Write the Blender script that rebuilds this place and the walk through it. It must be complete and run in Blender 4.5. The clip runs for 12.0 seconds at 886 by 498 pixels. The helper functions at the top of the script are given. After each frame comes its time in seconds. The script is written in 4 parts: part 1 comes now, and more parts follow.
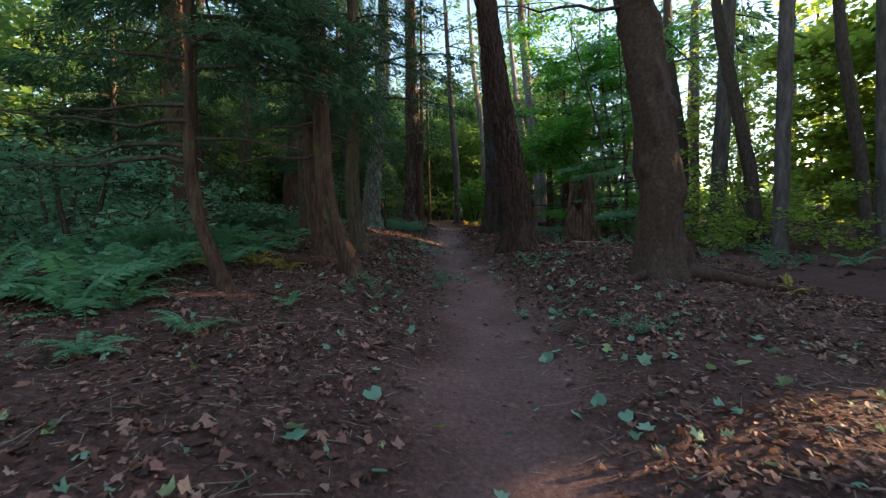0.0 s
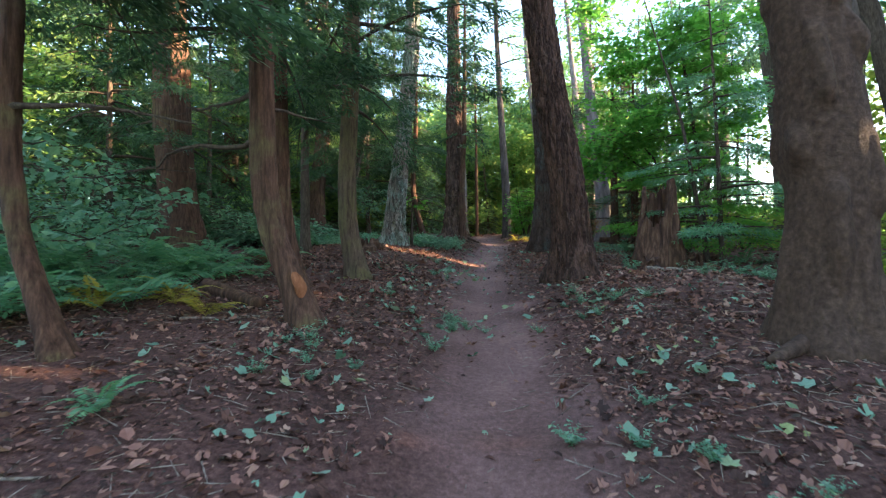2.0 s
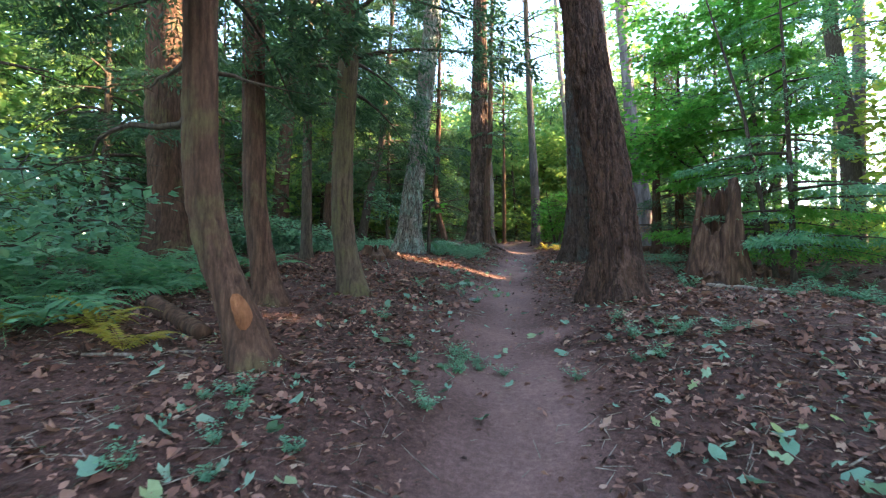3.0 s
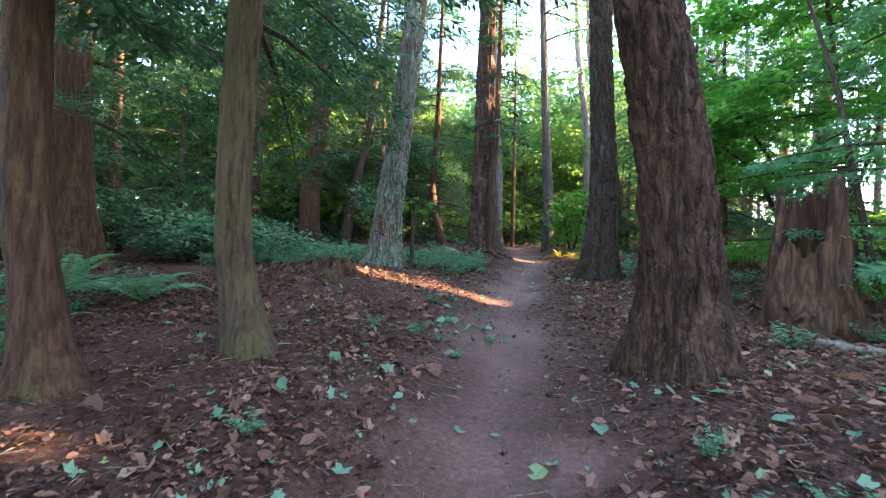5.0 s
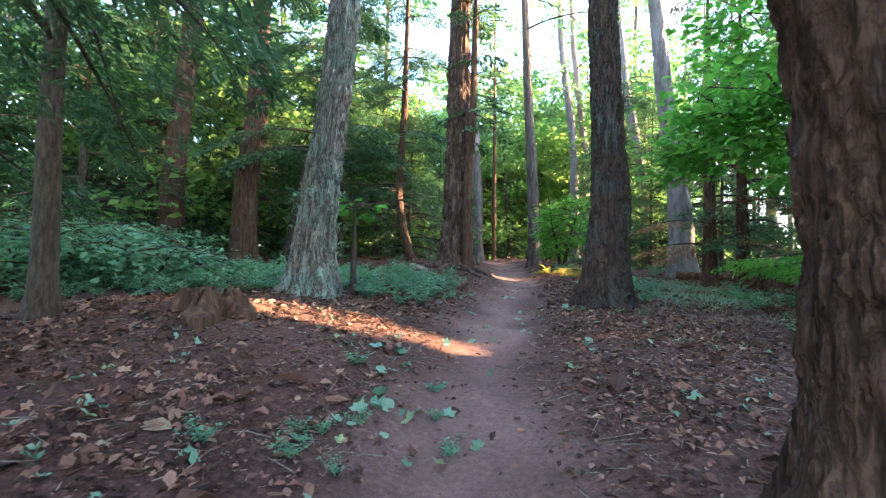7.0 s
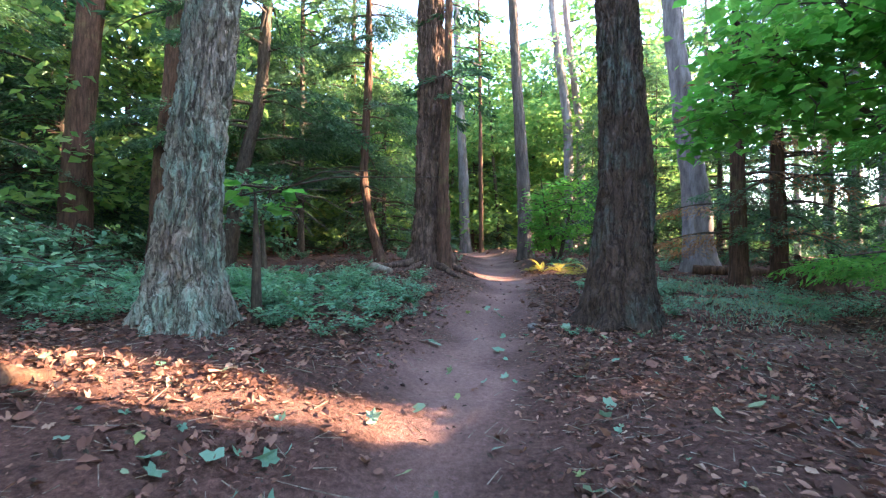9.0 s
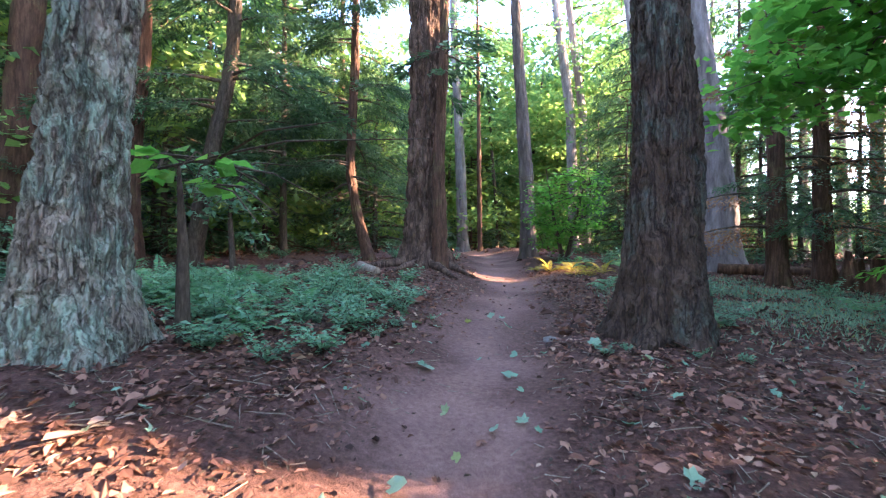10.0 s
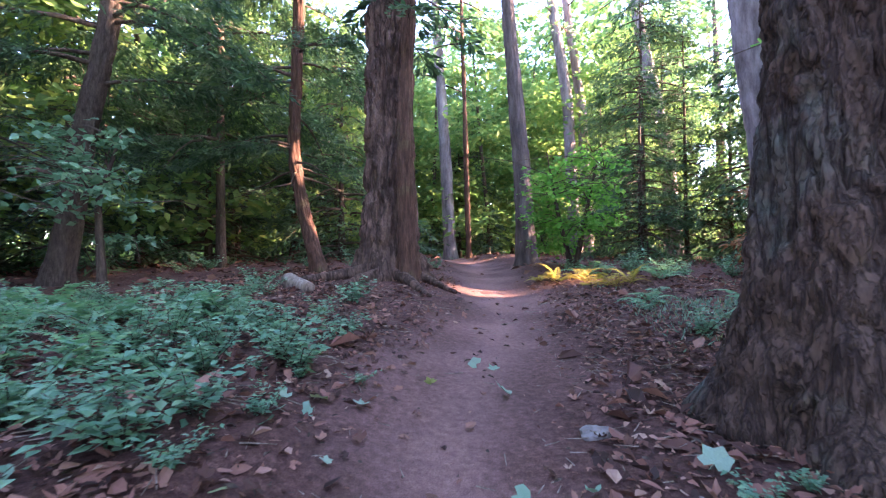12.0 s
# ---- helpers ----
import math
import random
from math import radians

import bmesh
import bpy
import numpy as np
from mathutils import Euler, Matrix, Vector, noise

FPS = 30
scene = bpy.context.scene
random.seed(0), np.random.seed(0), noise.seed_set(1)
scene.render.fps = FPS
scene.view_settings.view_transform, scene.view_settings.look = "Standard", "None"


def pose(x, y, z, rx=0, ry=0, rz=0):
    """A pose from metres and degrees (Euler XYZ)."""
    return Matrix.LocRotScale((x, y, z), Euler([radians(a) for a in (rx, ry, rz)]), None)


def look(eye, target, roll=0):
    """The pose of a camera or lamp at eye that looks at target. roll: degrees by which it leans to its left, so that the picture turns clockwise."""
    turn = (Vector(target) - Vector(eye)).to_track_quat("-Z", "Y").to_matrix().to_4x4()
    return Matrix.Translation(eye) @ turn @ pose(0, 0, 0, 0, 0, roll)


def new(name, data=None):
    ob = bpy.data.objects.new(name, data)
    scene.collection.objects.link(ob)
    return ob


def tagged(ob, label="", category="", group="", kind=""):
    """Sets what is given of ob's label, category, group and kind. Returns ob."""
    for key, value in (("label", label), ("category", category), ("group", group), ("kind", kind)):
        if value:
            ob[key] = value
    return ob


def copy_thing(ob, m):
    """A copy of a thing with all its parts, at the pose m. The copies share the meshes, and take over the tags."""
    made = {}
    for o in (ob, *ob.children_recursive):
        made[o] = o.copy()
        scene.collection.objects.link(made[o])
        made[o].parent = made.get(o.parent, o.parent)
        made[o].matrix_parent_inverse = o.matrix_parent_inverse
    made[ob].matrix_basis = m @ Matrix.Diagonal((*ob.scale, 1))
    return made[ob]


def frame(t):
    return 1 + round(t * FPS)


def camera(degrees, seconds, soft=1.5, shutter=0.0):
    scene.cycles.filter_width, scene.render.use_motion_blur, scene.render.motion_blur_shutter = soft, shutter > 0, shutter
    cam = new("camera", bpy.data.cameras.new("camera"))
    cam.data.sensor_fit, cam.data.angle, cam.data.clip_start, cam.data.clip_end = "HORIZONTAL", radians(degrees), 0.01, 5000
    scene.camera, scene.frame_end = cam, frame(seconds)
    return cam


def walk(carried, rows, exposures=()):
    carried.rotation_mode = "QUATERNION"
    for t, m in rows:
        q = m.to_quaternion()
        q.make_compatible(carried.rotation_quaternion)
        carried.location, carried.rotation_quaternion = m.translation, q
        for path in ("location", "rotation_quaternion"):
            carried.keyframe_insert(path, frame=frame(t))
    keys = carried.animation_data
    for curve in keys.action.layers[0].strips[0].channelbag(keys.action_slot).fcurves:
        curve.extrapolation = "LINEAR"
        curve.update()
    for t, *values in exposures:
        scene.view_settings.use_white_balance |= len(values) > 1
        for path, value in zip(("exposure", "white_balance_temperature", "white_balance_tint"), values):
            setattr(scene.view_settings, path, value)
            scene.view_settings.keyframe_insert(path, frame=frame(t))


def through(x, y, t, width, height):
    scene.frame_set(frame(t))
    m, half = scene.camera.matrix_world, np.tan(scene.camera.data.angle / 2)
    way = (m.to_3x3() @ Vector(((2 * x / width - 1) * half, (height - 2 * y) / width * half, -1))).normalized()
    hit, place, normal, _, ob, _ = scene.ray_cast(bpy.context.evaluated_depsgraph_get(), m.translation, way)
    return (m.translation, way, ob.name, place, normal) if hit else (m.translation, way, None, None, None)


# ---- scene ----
cam = camera(88.0, 12.0, soft=1.25, shutter=0.2)
PATH = [
    (0, (1.035, 0.732, 1.635), (0.87, 2.724, 1.581), -1.0),
    (0.5, (1.074, 1.503, 1.635), (0.83, 3.488, 1.586), -0.7),
    (1, (1.224, 2.262, 1.681), (0.928, 4.24, 1.644), -0.7),
    (1.5, (1.323, 2.984, 1.701), (0.962, 4.951, 1.687), -0.4),
    (2, (1.394, 3.737, 1.82), (0.984, 5.695, 1.823), -0.3),
    (2.5, (1.433, 4.449, 1.878), (0.951, 6.39, 1.899), -0.0),
    (3, (1.319, 5.227, 1.893), (0.788, 7.155, 1.923), 0.3),
    (3.2, (1.328, 5.501, 1.942), (0.815, 7.434, 1.984), 0.2),
    (4.8, (1.142, 7.795, 2.209), (0.59, 9.717, 2.212), 1.4),
    (5, (1.09, 8.007, 2.276), (0.516, 9.923, 2.29), 1.7),
    (5.5, (0.925, 8.654, 2.293), (0.342, 10.567, 2.311), 1.6),
    (6, (0.843, 9.3, 2.328), (0.29, 11.221, 2.396), 0.9),
    (6.5, (0.774, 10.02, 2.343), (0.205, 11.936, 2.409), 1.3),
    (7, (0.751, 10.8, 2.424), (0.248, 12.735, 2.495), 1.1),
    (7.2, (0.79, 11.048, 2.407), (0.286, 12.981, 2.486), 0.8),
    (8.8, (0.737, 12.959, 2.694), (0.271, 14.904, 2.701), 0.0),
    (9, (0.683, 13.195, 2.674), (0.208, 15.138, 2.694), -0.0),
    (9.5, (0.527, 13.811, 2.666), (0.066, 15.757, 2.683), -0.2),
    (10, (0.403, 14.477, 2.627), (-0.059, 16.423, 2.646), -0.1),
    (10.5, (0.241, 15.197, 2.642), (-0.198, 17.148, 2.669), -0.1),
    (11, (0.185, 15.889, 2.65), (-0.244, 17.842, 2.688), -0.3),
    (11.5, (0.126, 16.514, 2.627), (-0.296, 18.468, 2.676), -0.4),
    (12, (0.145, 17.204, 2.572), (-0.287, 19.156, 2.632), -1.2),
]
walk(cam, [(t, look(eye, target, roll)) for t, eye, target, roll in PATH], [(0.0, 2.05, 6500, 12), (0.5, 2.5, 6450, 13), (1.0, 2.8, 6450, 13), (2.5, 3.4, 6300, 13), (5.0, 3.85, 6200, 12), (7.0, 4.05, 6150, 12), (9.0, 4.12, 5900, 18), (10.0, 4.15, 5900, 26), (12.0, 4.25, 5850, 42)])

# ---- world and sun ----
SUN_AZ, SUN_EL = 75.0, 15.0            # degrees clockwise from +y, and above the horizon
TO_SUN = Vector((math.sin(radians(SUN_AZ)) * math.cos(radians(SUN_EL)), math.cos(radians(SUN_AZ)) * math.cos(radians(SUN_EL)), math.sin(radians(SUN_EL))))
world = bpy.data.worlds.new("sky")
world.use_nodes = True
scene.world = world
wn = world.node_tree.nodes
sky = wn.new("ShaderNodeTexSky")
sky.sky_type, sky.sun_disc = "NISHITA", False
sky.sun_elevation, sky.sun_rotation = radians(SUN_EL), radians(SUN_AZ)
world.node_tree.links.new(sky.outputs[0], wn["Background"].inputs[0])
wn["Background"].inputs[1].default_value = 0.15
sun = new("sun", bpy.data.lights.new("sun", "SUN"))
sun.data.energy, sun.data.angle, sun.data.color = 5.0, radians(0.6), (1.0, 0.72, 0.42)
sun.matrix_world = look(TO_SUN * 60, (0, 0, 0))


# ---- materials ----
def material(name, rough=0.8):
    m = bpy.data.materials.new(name)
    m.use_nodes = True
    nt = m.node_tree
    b = nt.nodes["Principled BSDF"]
    b.inputs["Roughness"].default_value = rough
    b.inputs["Specular IOR Level"].default_value = 0.25
    return m, nt, b


def ramp(nt, stops):
    r = nt.nodes.new("ShaderNodeValToRGB")
    while len(r.color_ramp.elements) < len(stops):
        r.color_ramp.elements.new(0.5)
    for e, (p, c) in zip(r.color_ramp.elements, stops):
        e.position, e.color = p, (*c, 1)
    return r


def noise_tex(nt, scale, detail=5, stretch=None, rough=0.6):
    tc = nt.nodes.new("ShaderNodeTexCoord")
    n = nt.nodes.new("ShaderNodeTexNoise")
    n.inputs["Scale"].default_value, n.inputs["Detail"].default_value, n.inputs["Roughness"].default_value = scale, detail, rough
    mp = nt.nodes.new("ShaderNodeMapping")
    mp.inputs["Scale"].default_value = stretch or (1, 1, 1)
    nt.links.new(tc.outputs["Object"], mp.inputs[0])
    nt.links.new(mp.outputs[0], n.inputs["Vector"])
    return n


def mix(nt, fac, a, b, how="MIX"):
    m = nt.nodes.new("ShaderNodeMix")
    m.data_type, m.blend_type = "RGBA", how
    for sock, v in ((m.inputs[0], fac), (m.inputs[6], a), (m.inputs[7], b)):
        if isinstance(v, (int, float)):
            sock.default_value = v
        elif isinstance(v, tuple):
            sock.default_value = (*v, 1)
        else:
            nt.links.new(v, sock)
    return m.outputs[2]


def bump(nt, b, height, strength, dist):
    bp = nt.nodes.new("ShaderNodeBump")
    bp.inputs["Strength"].default_value, bp.inputs["Distance"].default_value = strength, dist
    nt.links.new(height, bp.inputs["Height"])
    nt.links.new(bp.outputs[0], b.inputs["Normal"])


def bark_material(name, dark, mid, light, moss=None, moss_at=0.55, grain=14.0, stretch=(1, 1, 0.22), plates=0.0, crack=1.0, tall=1.0):
    """Bark: streaked grain, fine speckle, and (plates > 0) cracked plates; moss or lichen in patches of its own."""
    m, nt, b = material(name, 0.9)
    n1 = noise_tex(nt, grain, 6, stretch, 0.65)
    n2 = noise_tex(nt, 1.6, 4)
    n3 = noise_tex(nt, 60, 3, (1, 1, 0.4))
    r = ramp(nt, [(0.22, mid), (0.5, tuple((a + 2 * c) / 3 for a, c in zip(mid, light))), (0.75, light)] if plates else [(0.3, dark), (0.5, mid), (0.72, light)])
    nt.links.new(n1.outputs[0], r.inputs[0])
    col = mix(nt, 0.6 if plates else 0.35, r.outputs[0], n3.outputs[0], "OVERLAY")
    if moss:
        mr = ramp(nt, [(moss_at - 0.08, (0, 0, 0)), (moss_at + 0.1, (1, 1, 1))])
        nt.links.new(n2.outputs[0], mr.inputs[0])
        nr = ramp(nt, [(0.35, (0, 0, 0)), (0.6, (1, 1, 1))])
        nt.links.new(n1.outputs[0], nr.inputs[0])
        patch = mix(nt, 1.0, mr.outputs[0], nr.outputs[0], "MULTIPLY")
        col = mix(nt, patch, col, mix(nt, 0.5, moss, n3.outputs[0], "OVERLAY"))
    height = n1.outputs[0]
    if plates:
        # furrows: where stretched noise crosses its middle, at two scales
        marks = []
        for k, (sc, st, wide) in enumerate(((plates, 0.17, 0.07), (plates * 2.4, 0.4, 0.09))):
            nz = noise_tex(nt, sc, 3.5, (1, 1, min(1.0, st * tall)), 0.6)
            sub = nt.nodes.new("ShaderNodeMath")
            sub.operation = "SUBTRACT"
            sub.inputs[1].default_value = 0.5
            nt.links.new(nz.outputs[0], sub.inputs[0])
            ab = nt.nodes.new("ShaderNodeMath")
            ab.operation = "ABSOLUTE"
            nt.links.new(sub.outputs[0], ab.inputs[0])
            vr = ramp(nt, [(0.0, (0.2, 0.2, 0.2) if k == 0 else (0.6, 0.6, 0.6)), (wide * crack, (1, 1, 1))])
            nt.links.new(ab.outputs[0], vr.inputs[0])
            marks.append(vr.outputs[0])
        plate = mix(nt, 1.0, marks[0], marks[1], "MULTIPLY")
        col = mix(nt, plate, dark, col)
        height = mix(nt, 0.3, plate, n1.outputs[0])
    nt.links.new(col, b.inputs["Base Color"])
    bump(nt, b, height, 1.0 if plates else 0.7, 0.035)
    return m


M_FIR = bark_material("fir_bark", (0.022, 0.012, 0.008), (0.072, 0.040, 0.028), (0.195, 0.120, 0.088), plates=5.0, crack=1.3)
M_FIR_RED = bark_material("red_fir_bark", (0.017, 0.008, 0.0055), (0.062, 0.029, 0.019), (0.128, 0.067, 0.046), plates=7.0)
M_LICHEN = bark_material("lichen_fir_bark", (0.045, 0.033, 0.025), (0.17, 0.13, 0.1), (0.33, 0.27, 0.22), (0.25, 0.335, 0.26), 0.46, plates=10.0, crack=0.8, tall=1.0)
M_GREY_LICHEN = bark_material("grey_lichen_bark", (0.014, 0.0075, 0.0055), (0.050, 0.029, 0.021), (0.096, 0.059, 0.042), (0.078, 0.108, 0.092), 0.57, plates=9.0, crack=0.7, tall=1.0)
M_SMOOTH = bark_material("smooth_maple_bark", (0.036, 0.020, 0.013), (0.068, 0.039, 0.026), (0.108, 0.065, 0.045), None, 0.66, 18.0, (1, 1, 0.9))
M_CEDAR = bark_material("cedar_bark", (0.026, 0.012, 0.008), (0.076, 0.038, 0.024), (0.142, 0.077, 0.049), (0.12, 0.11, 0.045), 0.62, 22.0, (1, 1, 0.12))
M_MOSSY = bark_material("mossy_cedar_bark", (0.035, 0.02, 0.013), (0.085, 0.055, 0.035), (0.15, 0.1, 0.065), (0.105, 0.088, 0.035), 0.5, 22.0, (1, 1, 0.12))
M_WOOD = bark_material("grey_brown_bark", (0.042, 0.031, 0.027), (0.100, 0.076, 0.067), (0.185, 0.147, 0.132), None, 0.5, 6.0)
# bark of the farther firs, paled to purple-grey: haze painted into the colour
M_FAR = bark_material("hazed_fir_bark", (0.075, 0.058, 0.056), (0.178, 0.145, 0.143), (0.30, 0.255, 0.252), None, 0.5, 6.0)
M_DEAD = bark_material("weathered_wood", (0.08, 0.06, 0.045), (0.22, 0.17, 0.13), (0.38, 0.31, 0.25), None, 0.5, 18.0, (1, 1, 0.2))
M_ROTTEN = bark_material("rotten_red_wood", (0.018, 0.009, 0.006), (0.075, 0.036, 0.021), (0.18, 0.1, 0.06), None, 0.5, 12.0, (1, 1, 0.12))
M_TWIG = bark_material("twig_bark", (0.03, 0.02, 0.015), (0.07, 0.05, 0.035), (0.12, 0.09, 0.07), None, 0.5, 30.0)
M_SCAR = bark_material("bare_orange_wood", (0.13, 0.045, 0.018), (0.22, 0.085, 0.036), (0.3, 0.13, 0.06), None, 0.5, 20.0, (1, 1, 0.2))


def leaf_material(name, stops, through=0.45, rough=0.55):
    """Leaves: each island takes its own tone; light passes through the blade."""
    m, nt, b = material(name, rough)
    g = nt.nodes.new("ShaderNodeNewGeometry")
    oi = nt.nodes.new("ShaderNodeObjectInfo")
    add = nt.nodes.new("ShaderNodeMath")
    add.operation = "FRACT"
    s = nt.nodes.new("ShaderNodeMath")
    nt.links.new(g.outputs["Random Per Island"], s.inputs[0])
    nt.links.new(oi.outputs["Random"], s.inputs[1])
    nt.links.new(s.outputs[0], add.inputs[0])
    r = ramp(nt, stops)
    nt.links.new(add.outputs[0], r.inputs[0])
    n = noise_tex(nt, 25, 3)
    col = mix(nt, 0.3, r.outputs[0], n.outputs[0], "OVERLAY")
    nt.links.new(col, b.inputs["Base Color"])
    if through:
        t = nt.nodes.new("ShaderNodeBsdfTranslucent")
        warm = mix(nt, 0.5, col, (0.95, 1.0, 0.5), "MULTIPLY")
        bright = mix(nt, 1.0, warm, (1.6, 1.6, 1.6), "MULTIPLY")
        nt.links.new(bright, t.inputs[0])
        mx = nt.nodes.new("ShaderNodeMixShader")
        mx.inputs[0].default_value = through
        nt.links.new(b.outputs[0], mx.inputs[1])
        nt.links.new(t.outputs[0], mx.inputs[2])
        nt.links.new(mx.outputs[0], nt.nodes["Material Output"].inputs[0])
    return m


L_HEM = leaf_material("hemlock_needles", [(0, (0.030, 0.070, 0.040)), (0.5, (0.052, 0.110, 0.058)), (1, (0.088, 0.156, 0.068))], 0.36, 0.45)
# paler than the near hemlock needles: distance haze put into the colour
L_FAR = leaf_material("hazed_far_needles", [(0, (0.062, 0.140, 0.074)), (0.6, (0.100, 0.203, 0.101)), (1, (0.150, 0.245, 0.108))], 0.48)
L_MAPLE = leaf_material("maple_foliage", [(0, (0.070, 0.207, 0.039)), (0.6, (0.110, 0.287, 0.055)), (1, (0.170, 0.322, 0.066))], 0.62)
# far leaves lightened too, for the haze and glow of the background
L_FARBROAD = leaf_material("hazed_far_broadleaf", [(0, (0.10, 0.195, 0.072)), (0.6, (0.155, 0.255, 0.088)), (1, (0.235, 0.295, 0.100))], 0.62)
L_SALAL = leaf_material("low_shrub_leaves", [(0, (0.09, 0.2, 0.125)), (0.6, (0.14, 0.29, 0.185)), (1, (0.2, 0.33, 0.19))], 0.35, 0.38)
L_FERN = leaf_material("fern_pinnae", [(0, (0.085, 0.215, 0.115)), (0.6, (0.125, 0.280, 0.150)), (1, (0.175, 0.320, 0.150))], 0.4, 0.38)
# brighter and yellower than the other leaves: sunlight put into their colour
L_SUNNY = leaf_material("painted_sunlit_leaves", [(0, (0.14, 0.22, 0.045)), (0.6, (0.22, 0.29, 0.06)), (1, (0.31, 0.32, 0.07))], 0.7)
# dry fern yellow, with the low sun's glow also put into the colour
L_YELLOW = leaf_material("sunlit_yellow_fern", [(0, (0.30, 0.24, 0.04)), (0.6, (0.38, 0.30, 0.06)), (1, (0.25, 0.24, 0.05))], 0.4)
L_RUST = leaf_material("rusty_dead_needles", [(0, (0.16, 0.07, 0.035)), (0.6, (0.24, 0.11, 0.05)), (1, (0.3, 0.17, 0.09))], 0.3)
L_GREENLEAF = leaf_material("fallen_green_leaf", [(0, (0.10, 0.19, 0.12)), (0.5, (0.17, 0.28, 0.19)), (0.85, (0.21, 0.29, 0.20)), (1, (0.26, 0.29, 0.10))], 0.15)
L_BROWN = leaf_material("brown_leaf_litter", [(0, (0.03, 0.014, 0.01)), (0.4, (0.105, 0.046, 0.032)), (0.75, (0.24, 0.112, 0.08)), (0.95, (0.31, 0.165, 0.118)), (1, (0.38, 0.25, 0.18))], 0.12, 0.7)

M_SOIL, nt, b = material("forest_soil", 0.95)
att = nt.nodes.new("ShaderNodeAttribute")
att.attribute_name = "trodden"
ns, nb, nf = noise_tex(nt, 1.1, 4), noise_tex(nt, 22, 8, None, 0.75), noise_tex(nt, 130, 5, None, 0.7)
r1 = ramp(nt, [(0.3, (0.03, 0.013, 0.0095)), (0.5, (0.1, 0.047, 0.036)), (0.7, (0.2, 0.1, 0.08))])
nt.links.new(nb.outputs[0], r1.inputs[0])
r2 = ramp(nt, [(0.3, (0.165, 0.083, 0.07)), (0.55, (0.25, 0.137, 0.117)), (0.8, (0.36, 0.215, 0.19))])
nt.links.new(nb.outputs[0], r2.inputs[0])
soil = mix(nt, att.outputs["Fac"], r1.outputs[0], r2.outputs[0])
soil = mix(nt, 0.85, soil, nf.outputs[0], "OVERLAY")
soil = mix(nt, 0.6, soil, ns.outputs[0], "OVERLAY")
nt.links.new(soil, b.inputs["Base Color"])
bump(nt, b, nb.outputs[0], 0.9, 0.04)

M_STONE, nt, b = material("grey_stone", 0.85)
n = noise_tex(nt, 12, 6)
r = ramp(nt, [(0.3, (0.12, 0.105, 0.095)), (0.7, (0.27, 0.245, 0.225))])
nt.links.new(n.outputs[0], r.inputs[0])
nt.links.new(r.outputs[0], b.inputs["Base Color"])
bump(nt, b, n.outputs[0], 0.5, 0.01)


# ---- ground ----
LAND = (0.2601, 1.1147, 0.8193, -0.374, -0.2671, 0.1078, 0.1413, 0.3898, -0.2715)
RNG = np.random.default_rng(7)
TABLE = RNG.random(65536)
PATH_Y = (0, 4, 7, 10.2, 13.4, 16, 19, 22.4, 24.5, 28, 31, 36)
PATH_X = (1.15, 1.2, 1.1, 0.67, 0.2, -0.1, -0.28, -0.42, -0.56, -1.3, -1.8, -4.0)


def vnoise(x, y, z):
    """Smooth value noise, 0 to 1."""
    x, y, z = np.broadcast_arrays(x, y, z)
    i, j, k = (np.floor(v).astype(np.int64) for v in (x, y, z))
    f = [v - np.floor(v) for v in (x, y, z)]
    f = [v * v * (3 - 2 * v) for v in f]
    out = np.zeros(x.shape)
    for a in (0, 1):
        for c in (0, 1):
            for e in (0, 1):
                h = ((i + a) * 73856093 ^ (j + c) * 19349663 ^ (k + e) * 83492791) & 65535
                wgt = (f[0] if a else 1 - f[0]) * (f[1] if c else 1 - f[1]) * (f[2] if e else 1 - f[2])
                out += wgt * TABLE[h]
    return out


def path_x(y):
    return np.interp(y, PATH_Y, PATH_X)


def ground_z(x, y):
    """The lie of the land: it climbs along the trail, with a bank to the west and a groove worn by feet."""
    x, y = np.asarray(x, float), np.asarray(y, float)
    far = np.maximum(y, -3)
    far = np.where(far < 34, far, 34 + 14 * np.tanh((far - 34) / 14)) / 20
    left = 2.5 * np.tanh(np.log1p(np.exp(-np.clip(x + 1.2, -30, 30))) / 2.5)
    terms = (1, far, far ** 2, far ** 3, np.tanh((x - 1) / 5), left * np.exp(-((y - 11) / 9) ** 2),
             np.exp(-((x + 2.8) / 1.3) ** 2 - ((y - 16) / 2.0) ** 2), np.exp(-((x - 4) / 2.0) ** 2 - ((y - 11) / 3.5) ** 2),
             np.exp(-((x - path_x(y)) / 1.1) ** 2))
    z = sum(c * t for c, t in zip(LAND, terms))
    z = z + 0.14 * np.exp(-((x + 3.6) / 1.0) ** 2 - ((y - 14.75) / 0.55) ** 2)
    z = z - 0.16 * np.exp(-((x - 4.6) / 1.5) ** 2 - ((y - 16.0) / 1.6) ** 2)
    rough = np.clip(np.abs(x - path_x(y)) - 0.3, 0, 1)
    return z + (vnoise(x * 0.9, y * 0.9, 0) - 0.5) * 0.09 * rough + (vnoise(x * 5, y * 5, 3) - 0.5) * 0.03 * rough


def np_mesh(name, verts, faces, mats=(), smooth=False):
    me = bpy.data.meshes.new(name)
    verts, faces = np.asarray(verts, np.float32), np.asarray(faces, np.int32)
    me.vertices.add(len(verts))
    me.vertices.foreach_set("co", verts.ravel())
    me.loops.add(faces.size)
    me.loops.foreach_set("vertex_index", faces.ravel())
    me.polygons.add(len(faces))
    me.polygons.foreach_set("loop_start", np.arange(0, faces.size, faces.shape[1], dtype=np.int32))
    me.update(calc_edges=True)
    me.polygons.foreach_set("use_smooth", np.full(len(faces), smooth))
    for m in mats:
        me.materials.append(m)
    return me


